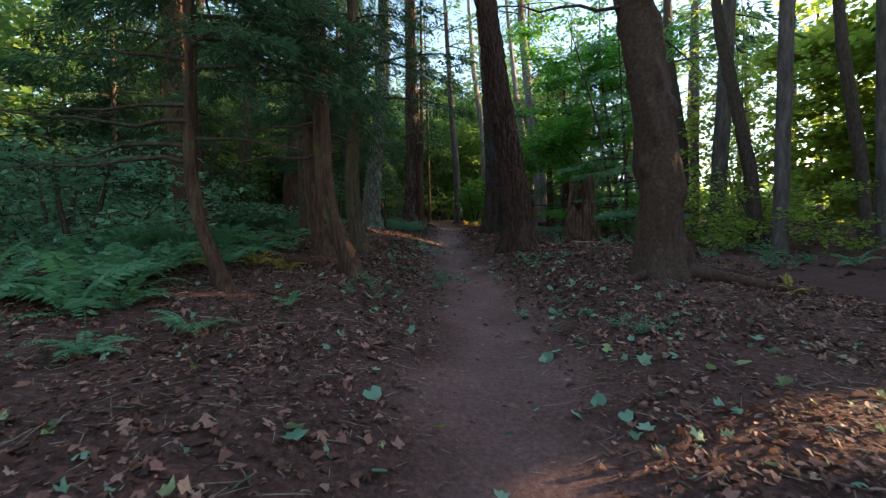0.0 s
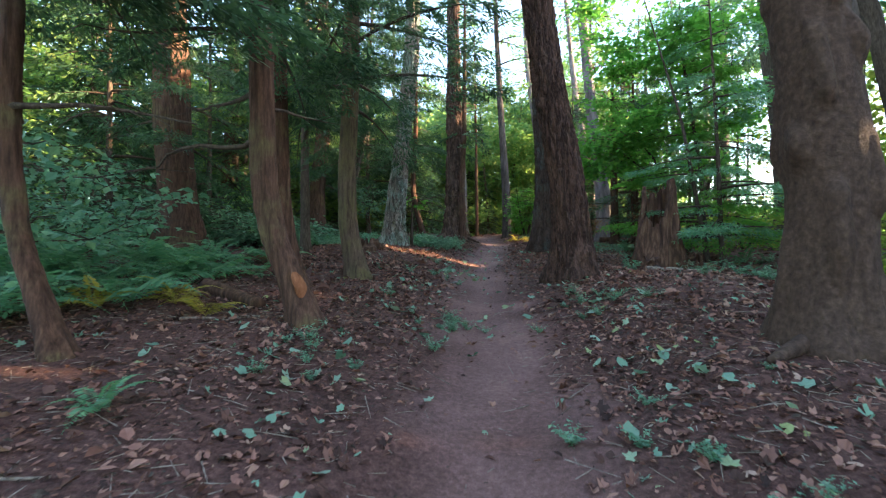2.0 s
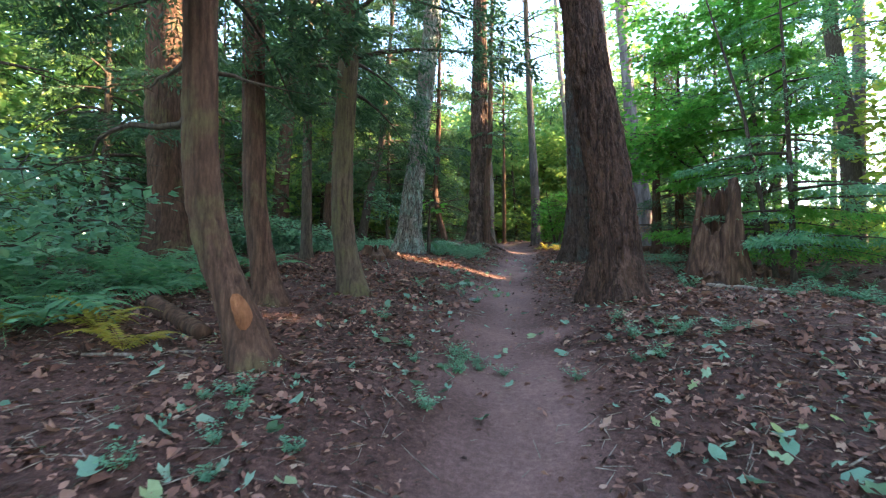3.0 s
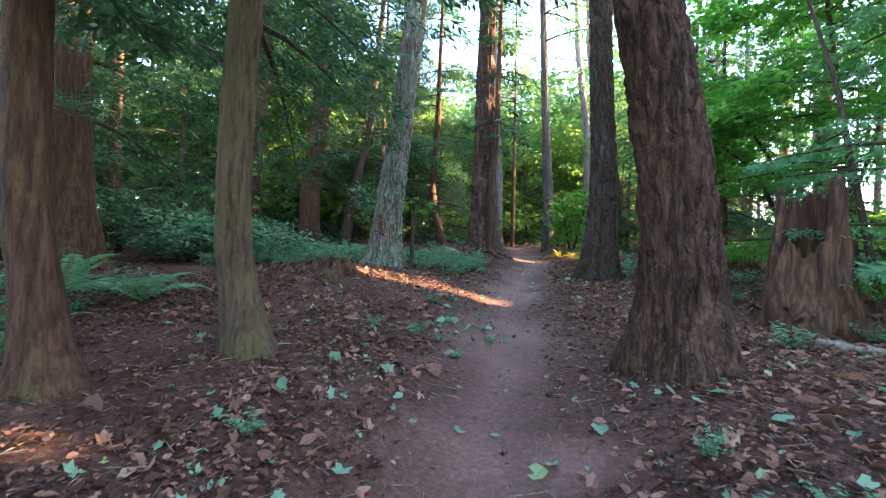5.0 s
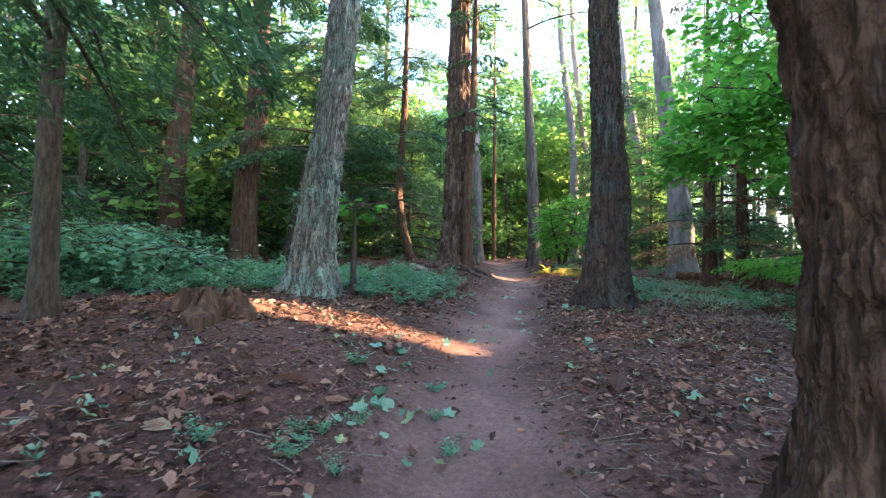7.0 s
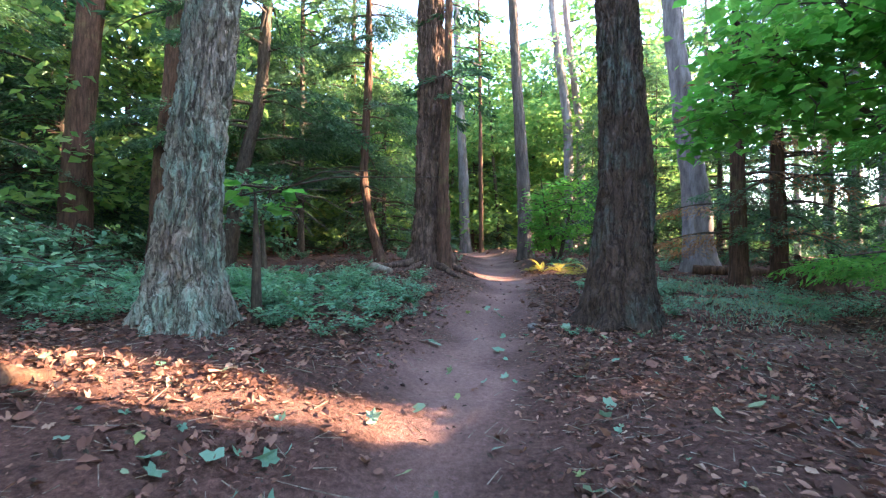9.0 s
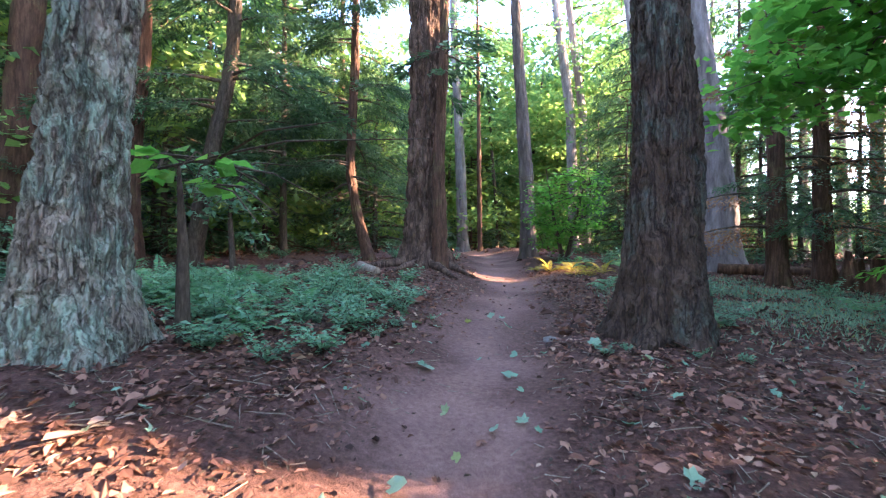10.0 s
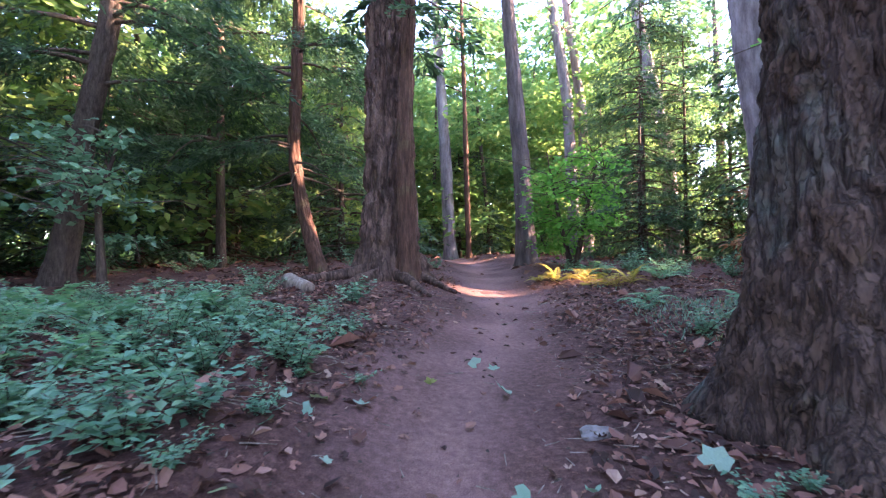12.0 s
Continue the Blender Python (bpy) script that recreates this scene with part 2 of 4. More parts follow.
def mesh_part(name, me, parent, label="", kind=""):
    ob = new(name, me)
    ob.parent = parent
    return tagged(ob, label, "", "", kind)


def thing(name, place, label, category, group=""):
    e = new(name)
    e.empty_display_size = 0.2
    e.location = place
    return tagged(e, label, category, group)


def grid_faces(rows, cols, wrap=False):
    i, j = np.meshgrid(np.arange(rows - 1), np.arange(cols if wrap else cols - 1), indexing="ij")
    n = (j + 1) % cols
    return np.stack([i * cols + j, i * cols + n, (i + 1) * cols + n, (i + 1) * cols + j], -1).reshape(-1, 4)


def spread(inner_lo, inner_hi, step, outer):
    mid = np.arange(inner_lo, inner_hi + step / 2, step)
    out = step * np.cumsum(1.16 ** np.arange(1, 60))
    out = out[out < outer]
    return np.concatenate([inner_lo - out[::-1], mid, inner_hi + out])


gx, gy = spread(-6, 7, 0.09, 600), spread(-1, 31, 0.09, 600)
GX, GY = np.meshgrid(gx, gy, indexing="xy")
GZ = ground_z(GX, GY)
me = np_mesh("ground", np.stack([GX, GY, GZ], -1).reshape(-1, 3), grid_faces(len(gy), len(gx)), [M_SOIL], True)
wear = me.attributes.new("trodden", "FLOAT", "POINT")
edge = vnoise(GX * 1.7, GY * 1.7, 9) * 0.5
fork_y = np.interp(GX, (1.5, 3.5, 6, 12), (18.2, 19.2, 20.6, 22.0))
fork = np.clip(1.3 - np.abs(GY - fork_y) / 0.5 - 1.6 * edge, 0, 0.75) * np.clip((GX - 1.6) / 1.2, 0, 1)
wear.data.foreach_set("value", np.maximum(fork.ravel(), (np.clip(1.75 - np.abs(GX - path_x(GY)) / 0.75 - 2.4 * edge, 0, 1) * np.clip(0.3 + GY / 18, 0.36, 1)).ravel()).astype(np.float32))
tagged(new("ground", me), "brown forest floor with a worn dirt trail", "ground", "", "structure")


# ---- builders for trees ----
def stem(pts, rads, seg=24, step=0.15, fine_to=7.0, flare=0.35, lobes=5, furrow=0.0, freq=9.0, seed=0.0, coarse=0.6, bulge=0.0):
    """A trunk through rough centres pts (x, y, z) with radii, furrowed bark and root swell; rows run up the stem."""
    pts, rads = np.array(pts, float), np.array(rads, float)
    z0, z1 = pts[0, 2], pts[-1, 2]
    zs = np.concatenate([np.arange(z0, min(z1, z0 + fine_to), step), np.arange(z0 + fine_to, z1, coarse), [z1]])
    dense = np.linspace(z0, z1, 400)
    width = max(2, int(400 * 0.5 / (z1 - z0)))
    ker = np.hanning(2 * width + 3)[1:-1]
    ker /= ker.sum()
    cols = []
    for v in (pts[:, 0], pts[:, 1], rads):
        d = np.interp(dense, pts[:, 2], v)
        d = np.convolve(np.pad(d, len(ker) // 2, mode="reflect", reflect_type="odd"), ker, "valid")
        cols.append(np.interp(zs, dense, d))
    th = np.linspace(0, 2 * np.pi, seg, endpoint=False)
    T, Z = np.meshgrid(th, zs)
    R = np.maximum(cols[2][:, None], 0.01) * np.ones_like(T)
    up = np.maximum(Z - z0 - 0.3, 0)
    lob = 0.5 + 0.5 * np.cos(lobes * T + seed * 7 + 1.3 * np.sin(T * 2 + seed))
    R = R * (1 + flare * np.exp(-up / (0.75 * rads[0] + 0.1)) * (0.55 + 0.9 * lob))
    cx, cy = np.cos(T), np.sin(T)
    base = rads[0]
    R = R + base * 0.16 * (vnoise(cx * 1.4 + seed, cy * 1.4, Z * 0.8) - 0.5)
    if bulge:
        R = R + bulge * np.maximum(0, vnoise(cx * 2 + seed, cy * 2 + 5, Z * 2.2) - 0.62) * 2
    if furrow:
        q = base * freq
        turn = T + 0.5 / q * (vnoise(cx * 3, cy * 3, Z * freq * 0.3 + seed) - 0.5) * 6
        bx, by = np.cos(turn) * q, np.sin(turn) * q
        a = vnoise(bx + seed, by, Z * freq * 0.15)
        a2 = vnoise(bx * 1.7 + 31, by * 1.7 + seed, Z * freq * 0.24)
        cross = vnoise(bx * 0.6, by * 0.6 + 17, Z * freq * 0.9 + seed)
        fine = vnoise(bx * 3 + 9, by * 3 + seed, Z * freq * 1.1)
        cleft = np.clip(1 - np.abs(2 * a - 1) * 3.2, 0, 1) + 0.7 * np.clip(1 - np.abs(2 * a2 - 1) * 3.6, 0, 1)
        cleft = cleft + 0.4 * np.clip(1 - np.abs(2 * cross - 1) * 6, 0, 1)
        R = R - furrow * np.minimum(cleft, 1.15) + furrow * 0.55 * (fine - 0.5) + furrow * 0.4
    V = np.stack([cols[0][:, None] + R * cx, cols[1][:, None] + R * cy, Z], -1).reshape(-1, 3)
    return V, grid_faces(len(zs), seg, True)


def tubes(paths, r0, r1, sides=4):
    """Tapered rods along many paths at once; paths: (n, k, 3)."""
    paths = np.asarray(paths, float)
    n, k, _ = paths.shape
    d = np.gradient(paths, axis=1)
    d /= np.linalg.norm(d, axis=-1, keepdims=True) + 1e-9
    ref = np.where(np.abs(d[..., 2:3]) > 0.9, np.array([1.0, 0, 0]), np.array([0, 0, 1.0]))
    u = np.cross(d, ref)
    u /= np.linalg.norm(u, axis=-1, keepdims=True) + 1e-9
    v = np.cross(d, u)
    s = np.linspace(0, 1, k)[None, :, None]
    rad = np.broadcast_to(np.asarray(r0, float).reshape(-1, 1, 1), (n, 1, 1)) * (1 - s) + np.broadcast_to(np.asarray(r1, float).reshape(-1, 1, 1), (n, 1, 1)) * s
    th = np.linspace(0, 2 * np.pi, sides, endpoint=False)
    ring = paths[:, :, None] + rad[..., None] * (u[:, :, None] * np.cos(th)[:, None] + v[:, :, None] * np.sin(th)[:, None])
    V = ring.reshape(-1, 3)
    f = grid_faces(k, sides, True)
    F = (f[None] + (np.arange(n) * k * sides)[:, None, None]).reshape(-1, 4)
    return V, F


# gaps cut in the crowns towards the sun so low light lands at chosen spots: place, radius
GAPS = [((-2.4, 15.75, 1.9), 0.38), ((-1.5, 15.98, 1.76), 0.35), ((-0.5, 16.42, 1.52), 0.26), ((-1.0, 24.5, 2.12), 0.1), ((-0.5, 25.1, 2.1), 0.13), ((0.4, 25.4, 2.3), 0.45),
        ((4.75, 23.9, 2.08), 0.15), ((4.1, 4.0, 0.5), 0.4), ((-2.1, 6.5, 1.0), 0.15), 
        ((-1.12, 8.24, 1.3), 0.015), ((-1.4, 9.8, 1.28), 0.12), ((-4.4, 25.2, 4.6), 0.34), ((-4.1, 25.25, 3.3), 0.14), ((-6.5, 29.0, 3.6), 0.25)]


def clear_of_gaps(P, margin=0.0):
    s = np.array(TO_SUN)
    keep = np.ones(len(P), bool)
    for place, rad in GAPS:
        d = P - np.array(place)
        along = d @ s
        off = np.linalg.norm(d - along[:, None] * s, axis=1)
        keep &= (off > rad + margin) | (along < 0.5)
    return keep


def blades(P, A, N, L, W, gaps=True, fold=0.0):
    """Diamond leaves at P, along A, facing N, long L and wide W."""
    A = A / (np.linalg.norm(A, axis=1, keepdims=True) + 1e-9)
    if gaps:
        half = np.broadcast_to(L, (len(P),)) * 0.5
        k = clear_of_gaps(P + A * half[:, None], half * 0.35)
        P, A, N = P[k], A[k], N[k]
        L, W = (np.broadcast_to(v, k.shape)[k] for v in (L, W))
    B = np.cross(N, A)
    B /= np.linalg.norm(B, axis=1, keepdims=True) + 1e-9
    L, W = (np.broadcast_to(v, (len(P),))[:, None] for v in (L, W))
    up = np.cross(A, B) * W * fold
    V = np.stack([P, P + A * L * 0.45 + B * W * 0.5 + up, P + A * L, P + A * L * 0.45 - B * W * 0.5 + up], 1).reshape(-1, 3)
    return V, np.arange(len(V)).reshape(-1, 4)


def boughs(rng, axis, z0, z1, reach, count, per, size, droop=0.35, rise=0.15, aim=None, spread_a=3.2, gaps=True, width=0.3, fine=1):
    """Conifer branches: axis(z) gives the trunk's middle. Returns (limb mesh data, needle-spray mesh data)."""
    z = np.sort(rng.uniform(z0, z1, count))
    az = rng.uniform(0, 2 * np.pi, count) if aim is None else radians(aim) + rng.uniform(-spread_a, spread_a, count)
    u = (z - z0) / (z1 - z0 + 1e-6)
    Lb = reach(u) * rng.uniform(0.6, 1.1, count)
    c = np.array([axis(v) for v in z])
    out = np.stack([np.cos(az), np.sin(az), 0 * az], 1)
    lat = np.stack([-np.sin(az), np.cos(az), 0 * az], 1)
    dr, rs = droop * rng.uniform(0.6, 1.5, count), rise * rng.uniform(0, 1.5, count)

    def along(i, t):
        return c[i] + out[i] * (t * Lb[i])[:, None] + np.array([0, 0, 1.0]) * (Lb[i] * (rs[i] * t - dr[i] * t * t))[:, None]
    k = 6
    ii, tt = np.repeat(np.arange(count), k), np.tile(np.linspace(0, 1, k), count)
    runs = along(ii, tt).reshape(count, k, 3)
    open_run = clear_of_gaps(runs.reshape(-1, 3), 0.06).reshape(count, k).all(1) if gaps else np.ones(count, bool)
    limbs = tubes(runs[open_run], (0.012 + 0.012 * Lb)[open_run], 0.004)
    n = np.maximum(3, (per * Lb).astype(int))
    i = np.repeat(np.arange(count), n)
    t = rng.uniform(0.12, 1.0, len(i)) ** 0.8
    twig = np.round(t * 14) / 14 + rng.normal(0, 0.008, len(i))
    side = np.sign(rng.uniform(-1, 1, len(i)))
    w = side * rng.uniform(0, 1, len(i)) * (width * Lb[i] * np.sin(np.pi * np.clip(t, 0.05, 0.93) ** 0.8) + 0.05)
    P = along(i, twig) + lat[i] * w[:, None] + out[i] * (np.abs(w) * 0.45)[:, None]
    P[:, 2] -= np.abs(w) * rng.uniform(0.15, 0.55, len(i)) + rng.uniform(0, 0.05, len(i))
    A = out[i] * 0.7 + lat[i] * side[:, None] * rng.uniform(0.2, 1.0, len(i))[:, None] + rng.normal(0, 0.2, (len(i), 3)) - np.array([0, 0, 0.3])
    N = np.array([0, 0, 1.0]) + rng.normal(0, 0.45, (len(i), 3))
    s = size * rng.uniform(0.6, 1.4, len(i))
    if fine > 1:
        # each spray is a flat feather of narrow twigs on both sides of its rib
        A = A / np.linalg.norm(A, axis=1, keepdims=True)
        B = np.cross(N, A)
        B /= np.linalg.norm(B, axis=1, keepdims=True) + 1e-9
        u = np.tile(np.linspace(0, 0.8, fine), len(P))
        sd = np.tile(np.where(np.arange(fine) % 2, 1.0, -1.0), len(P))
        P, A, B, N, s = (np.repeat(v, fine, 0) for v in (P, A, B, N, s))
        P = P + A * (u * s)[:, None]
        A = A * 0.75 + B * (sd * (0.75 - 0.5 * u))[:, None] - np.array([0, 0, 0.12])
        s = s * (0.62 - 0.25 * u)
        return limbs, blades(P, A, N, s, s * 0.27, gaps)
    return limbs, blades(P, A, N, s, s * 0.3, gaps)


def leaf_cloud(rng, centres, radii, per, size, flat=0.5, gaps=True):
    """Broad leaves in flattened sprays round each centre."""
    i = np.repeat(np.arange(len(centres)), per)
    d = rng.normal(0, 0.5, (len(i), 3)) * radii[i][:, None] * np.array([1, 1, flat])
    P = centres[i] + d
    N = np.array([0, 0, 1.0]) + rng.normal(0, 0.4, (len(i), 3))
    A = np.concatenate([rng.normal(0, 1, (len(i), 2)), rng.normal(-0.35, 0.25, (len(i), 1))], 1)
    s = size * rng.uniform(0.6, 1.35, len(i))
    return blades(P, A, N, s, s * 0.8, gaps, 0.12)


def joined(*parts):
    V, F, o = [], [], 0
    for v, f in parts:
        V.append(v)
        F.append(f + o)
        o += len(v)
    return np.concatenate(V), np.concatenate(F)


def axis_of(pts):
    pts = np.array(pts, float)
    return lambda z: np.array([np.interp(z, pts[:, 2], pts[:, 0]), np.interp(z, pts[:, 2], pts[:, 1]), z])


def tree(name, label, pts, dias, bark, crown=None, seed=1, group="", dead=None, **shape):
    """A tree: pts rise from the ground to the top; crown: (z0, z1, reach, count, per, size, leaf material)."""
    rng = np.random.default_rng(seed)
    x, y = pts[0][:2]
    gz = float(ground_z(x, y))
    pts = [(x, y, gz - 0.3)] + [p for p in pts[1:]]
    e = thing(name, (x, y, gz), label, "tree", group)
    o = np.array([x, y, gz])
    V, F = stem(pts, [d / 2 for d in dias], seed=seed * 0.37, **shape)
    mesh_part("trunk", np_mesh("trunk", V - o, F, [bark], True), e)
    if crown:
        z0, z1, reach, count, per, size, leaf = crown[:7]
        limbs, leaves = boughs(rng, axis_of(pts), z0, z1, reach, count, per, size, **(crown[7] if len(crown) > 7 else {}))
        mesh_part("branchwork", np_mesh("branchwork", limbs[0] - o, limbs[1], [M_TWIG], True), e, "", "stuff")
        mesh_part("crown", np_mesh("crown", leaves[0] - o, leaves[1], [leaf]), e, "", "stuff")
    for z, az, length, sag in dead or ():
        a = radians(az)
        t = np.linspace(0, 1, 9)
        c = axis_of(pts)(z)
        wob = 0.06 * length * (vnoise(t * 5 + z * 3, az, 1) - 0.5)
        p = np.stack([c[0] + np.cos(a) * t * length - np.sin(a) * wob, c[1] + np.sin(a) * t * length + np.cos(a) * wob, z - sag * t ** 1.5 * length + wob], -1)
        main = tubes(p[None], 0.022 + 0.006 * length, 0.005, 5)
        tw = []
        for _ in range(int(6 * length)):
            s = rng.integers(2, 9)
            dv = np.array([np.cos(a + rng.normal(0, 0.7)), np.sin(a + rng.normal(0, 0.7)), rng.normal(-0.25, 0.3)]) * rng.uniform(0.15, 0.5)
            tw.append(np.linspace(p[s], p[s] + dv, 4))
        b_ob = mesh_part("branch", np_mesh("branch", main[0] - o, main[1], [M_TWIG], True), e, "bare dead branch")
        if tw:
            v, f = tubes(np.array(tw), 0.006, 0.002, 3)
            mesh_part("twig_spray", np_mesh("twig_spray", v - o, f, [M_TWIG]), b_ob, "", "stuff")
    return e


# ---- the trees beside the trail ----
FINE = dict(seg=150, step=0.03, fine_to=7.0, furrow=0.05, freq=12.0)
MID = dict(seg=64, step=0.07, fine_to=9.0, furrow=0.03)
long_top = lambda u: 3.4 - 2.2 * u
tree("scarred_cedar", "slender reddish cedar with a bent, scarred foot", [(-1.06, 8.4, 0), (-1.25, 8.38, 1.42), (-1.5, 8.34, 1.95), (-1.6, 8.32, 2.6), (-1.63, 8.32, 4.8), (-1.65, 8.35, 12)],
     [0.36, 0.32, 0.29, 0.28, 0.26, 0.1], M_CEDAR, (4.3, 11.5, lambda u: 2.6 - 1.4 * u, 36, 84, 0.2, L_HEM, dict(fine=5)), 3, seg=48, step=0.05, furrow=0.012, freq=20, fine_to=6,
     dead=[(3.05, 165, 2.6, 0.05), (3.6, 150, 2.2, -0.12), (4.2, 200, 1.8, 0.0), (3.4, 20, 0.7, 0.2)])
# the bare wound on the scarred cedar's foot
sc = [o for o in scene.objects if o.name == "scarred_cedar"][0]
an, hh = np.meshgrid(np.linspace(-0.36, 0.36, 9), np.linspace(-1, 1, 13))
an = an * np.sqrt(np.clip(1 - hh ** 2 * 0.92, 0.02, 1))
cx0 = np.interp(1.45 + 0.14 * hh, (1.42, 1.95), (-1.25, -1.5))
rr0 = 0.185 + 0.012 * np.cos(hh * 1.5)
pv = np.stack([cx0 + rr0 * np.cos(an - 0.75), 8.38 + rr0 * np.sin(an - 0.75), 1.45 + 0.14 * hh], -1)
o0 = np.array(sc.location)
inner = pv + (np.array([-1.32, 8.38, 1.45]) - pv) * 0.2
mesh_part("wound", np_mesh("wound", np.concatenate([pv.reshape(-1, 3), inner.reshape(-1, 3)]) - o0, np.concatenate([grid_faces(13, 9), grid_faces(13, 9)[:, ::-1] + 117]), [M_SCAR], True), sc, "bare orange wood where bark is missing")
tree("cedar", "slender reddish cedar trunk beside the trail", [(-2.22, 10.2, 0), (-2.38, 10.2, 1.7), (-2.5, 10.16, 2.5), (-2.54, 10.15, 4.3), (-2.6, 10.1, 12)],
     [0.42, 0.32, 0.29, 0.28, 0.1], M_CEDAR, (4.2, 11.5, lambda u: 2.4 - 1.2 * u, 32, 80, 0.2, L_HEM, dict(fine=5)), 4, seg=48, step=0.05, furrow=0.012, freq=20, fine_to=6)
tree("mossy_cedar", "slender cedar with a yellow-green mossy trunk", [(-1.68, 11.55, 0), (-1.87, 11.55, 1.6), (-2.01, 11.53, 2.3), (-2.02, 11.53, 3.2), (-1.92, 11.53, 5.0), (-1.85, 11.5, 13)],
     [0.46, 0.37, 0.34, 0.33, 0.30, 0.1], M_MOSSY, (4.4, 12.0, lambda u: 3.0 - 1.6 * u, 42, 80, 0.2, L_HEM, dict(fine=5)), 5, seg=48, step=0.05, furrow=0.012, freq=20, fine_to=6)
tree("leaning_fir", "large Douglas fir leaning over the trail, deeply furrowed red-brown bark", [(2.05, 12.8, 0), (2.02, 12.77, 1.9), (1.92, 12.73, 2.9), (1.62, 12.65, 4.7), (1.32, 12.56, 6.9), (0.8, 12.4, 12), (0.3, 12.3, 24)],
     [0.8, 0.73, 0.67, 0.6, 0.53, 0.45, 0.1], M_FIR_RED, (11, 24, long_top, 14, 42, 0.26, L_HEM), 6, flare=0.4, **{**FINE, "furrow": 0.045})
tree("stout_maple", "stout smooth-barked tree with a lumpy trunk and spreading roots", [(4.02, 8.57, 0), (4.0, 8.57, 1.6), (3.99, 8.57, 2.6), (3.84, 8.54, 3.7), (3.66, 8.52, 4.7), (3.42, 8.48, 6.5), (3.2, 8.4, 14)],
     [0.76, 0.66, 0.67, 0.63, 0.58, 0.52, 0.2], M_SMOOTH, None, 7, flare=0.42, seg=96, step=0.04, furrow=0.005, freq=10, bulge=0.16,
     dead=[(5.3, 195, 2.6, 0.1), (5.0, 20, 1.2, 0.5)])
tree("lichened_fir", "large fir with pale grey-green lichen on furrowed bark", [(-2.88, 17.05, 0), (-2.88, 17.05, 2.5), (-2.83, 17.05, 3.4), (-2.64, 17.05, 4.9), (-2.3, 17.1, 8), (-2.1, 17.1, 25)],
     [0.72, 0.62, 0.54, 0.46, 0.42, 0.1], M_LICHEN, (12, 25, long_top, 14, 42, 0.26, L_HEM), 8, flare=0.5, **{**FINE, "furrow": 0.055})
tree("trailside_fir", "large fir beside the trail, grey lichen on dark furrowed bark", [(1.54, 19.8, 0), (1.57, 19.8, 2.6), (1.61, 19.8, 3.7), (1.5, 19.76, 5.7), (1.4, 19.8, 9), (1.3, 19.8, 26)],
     [0.8, 0.72, 0.65, 0.54, 0.47, 0.1], M_GREY_LICHEN, (13, 26, long_top, 12, 42, 0.26, L_HEM), 9, flare=0.55, **{**FINE, "furrow": 0.05})
tree("old_fir", "tall old fir with dark, deeply furrowed bark", [(-2.48, 24.75, 0), (-2.46, 24.75, 4.5), (-2.43, 24.75, 6.8), (-2.45, 24.7, 9), (-2.45, 24.7, 27)],
     [0.9, 0.78, 0.7, 0.6, 0.1], M_FIR, (13, 27, long_top, 14, 42, 0.26, L_HEM), 10, flare=0.5, **{**FINE, "seg": 130, "step": 0.05, "furrow": 0.1, "freq": 8.0})
tree("young_fir", "thin fir growing against a large one", [(-2.0, 24.3, 0), (-2.02, 24.3, 4.7), (-1.9, 24.33, 7.2), (-1.85, 24.4, 14)],
     [0.34, 0.26, 0.2, 0.06], M_CEDAR, (6, 14, lambda u: 1.6 - u, 26, 90, 0.2, L_HEM), 11, **MID)
tree("slim_fir", "slim fir standing at the edge of the trail", [(-0.3, 29.35, 0), (-0.39, 29.37, 5.2), (-0.7, 29.3, 10.5), (-1.3, 29.2, 24)],
     [0.5, 0.42, 0.31, 0.06], M_WOOD, (12, 24, long_top, 22, 36, 0.3, L_FAR), 12, **MID)
tree("pale_fir", "fir behind the trail's bend, haze painted into its pale bark", [(4.55, 27.17, 0), (4.46, 27.17, 4.4), (3.95, 27.05, 8.4), (3.5, 26.9, 13), (3.1, 26.8, 26)],
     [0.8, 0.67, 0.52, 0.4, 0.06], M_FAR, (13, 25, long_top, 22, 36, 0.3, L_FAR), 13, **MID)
tree("far_left_fir", "brown-barked fir behind low shrubs", [(-14, 24.3, 0), (-14.1, 24.3, 5), (-13.7, 24.3, 10), (-13.5, 24.3, 22)], [0.7, 0.62, 0.52, 0.08], M_CEDAR,
     (9, 22, long_top, 34, 70, 0.3, L_FAR), 14, **MID)
tree("brown_fir", "stout brown fir among the shrubs", [(-7.87, 21.8, 0), (-7.88, 21.8, 4.2), (-7.6, 21.85, 6.8), (-7.4, 21.9, 24)], [0.78, 0.65, 0.56, 0.08], M_CEDAR,
     (8, 23, long_top, 22, 36, 0.3, L_HEM), 15, dead=[(4.6, 5, 1.8, 0.3), (3.4, 300, 0.8, 0.1)], **MID)
tree("leaning_hemlock", "dark leaning trunk with ascending limbs", [(-7.15, 22.75, 0), (-6.72, 22.8, 4.4), (-6.2, 22.85, 6.5), (-5.6, 22.9, 14)], [0.42, 0.33, 0.28, 0.06], M_TWIG,
     (5, 14, lambda u: 3.0 - 1.8 * u, 40, 90, 0.26, L_HEM, dict(fine=4)), 16, **MID)
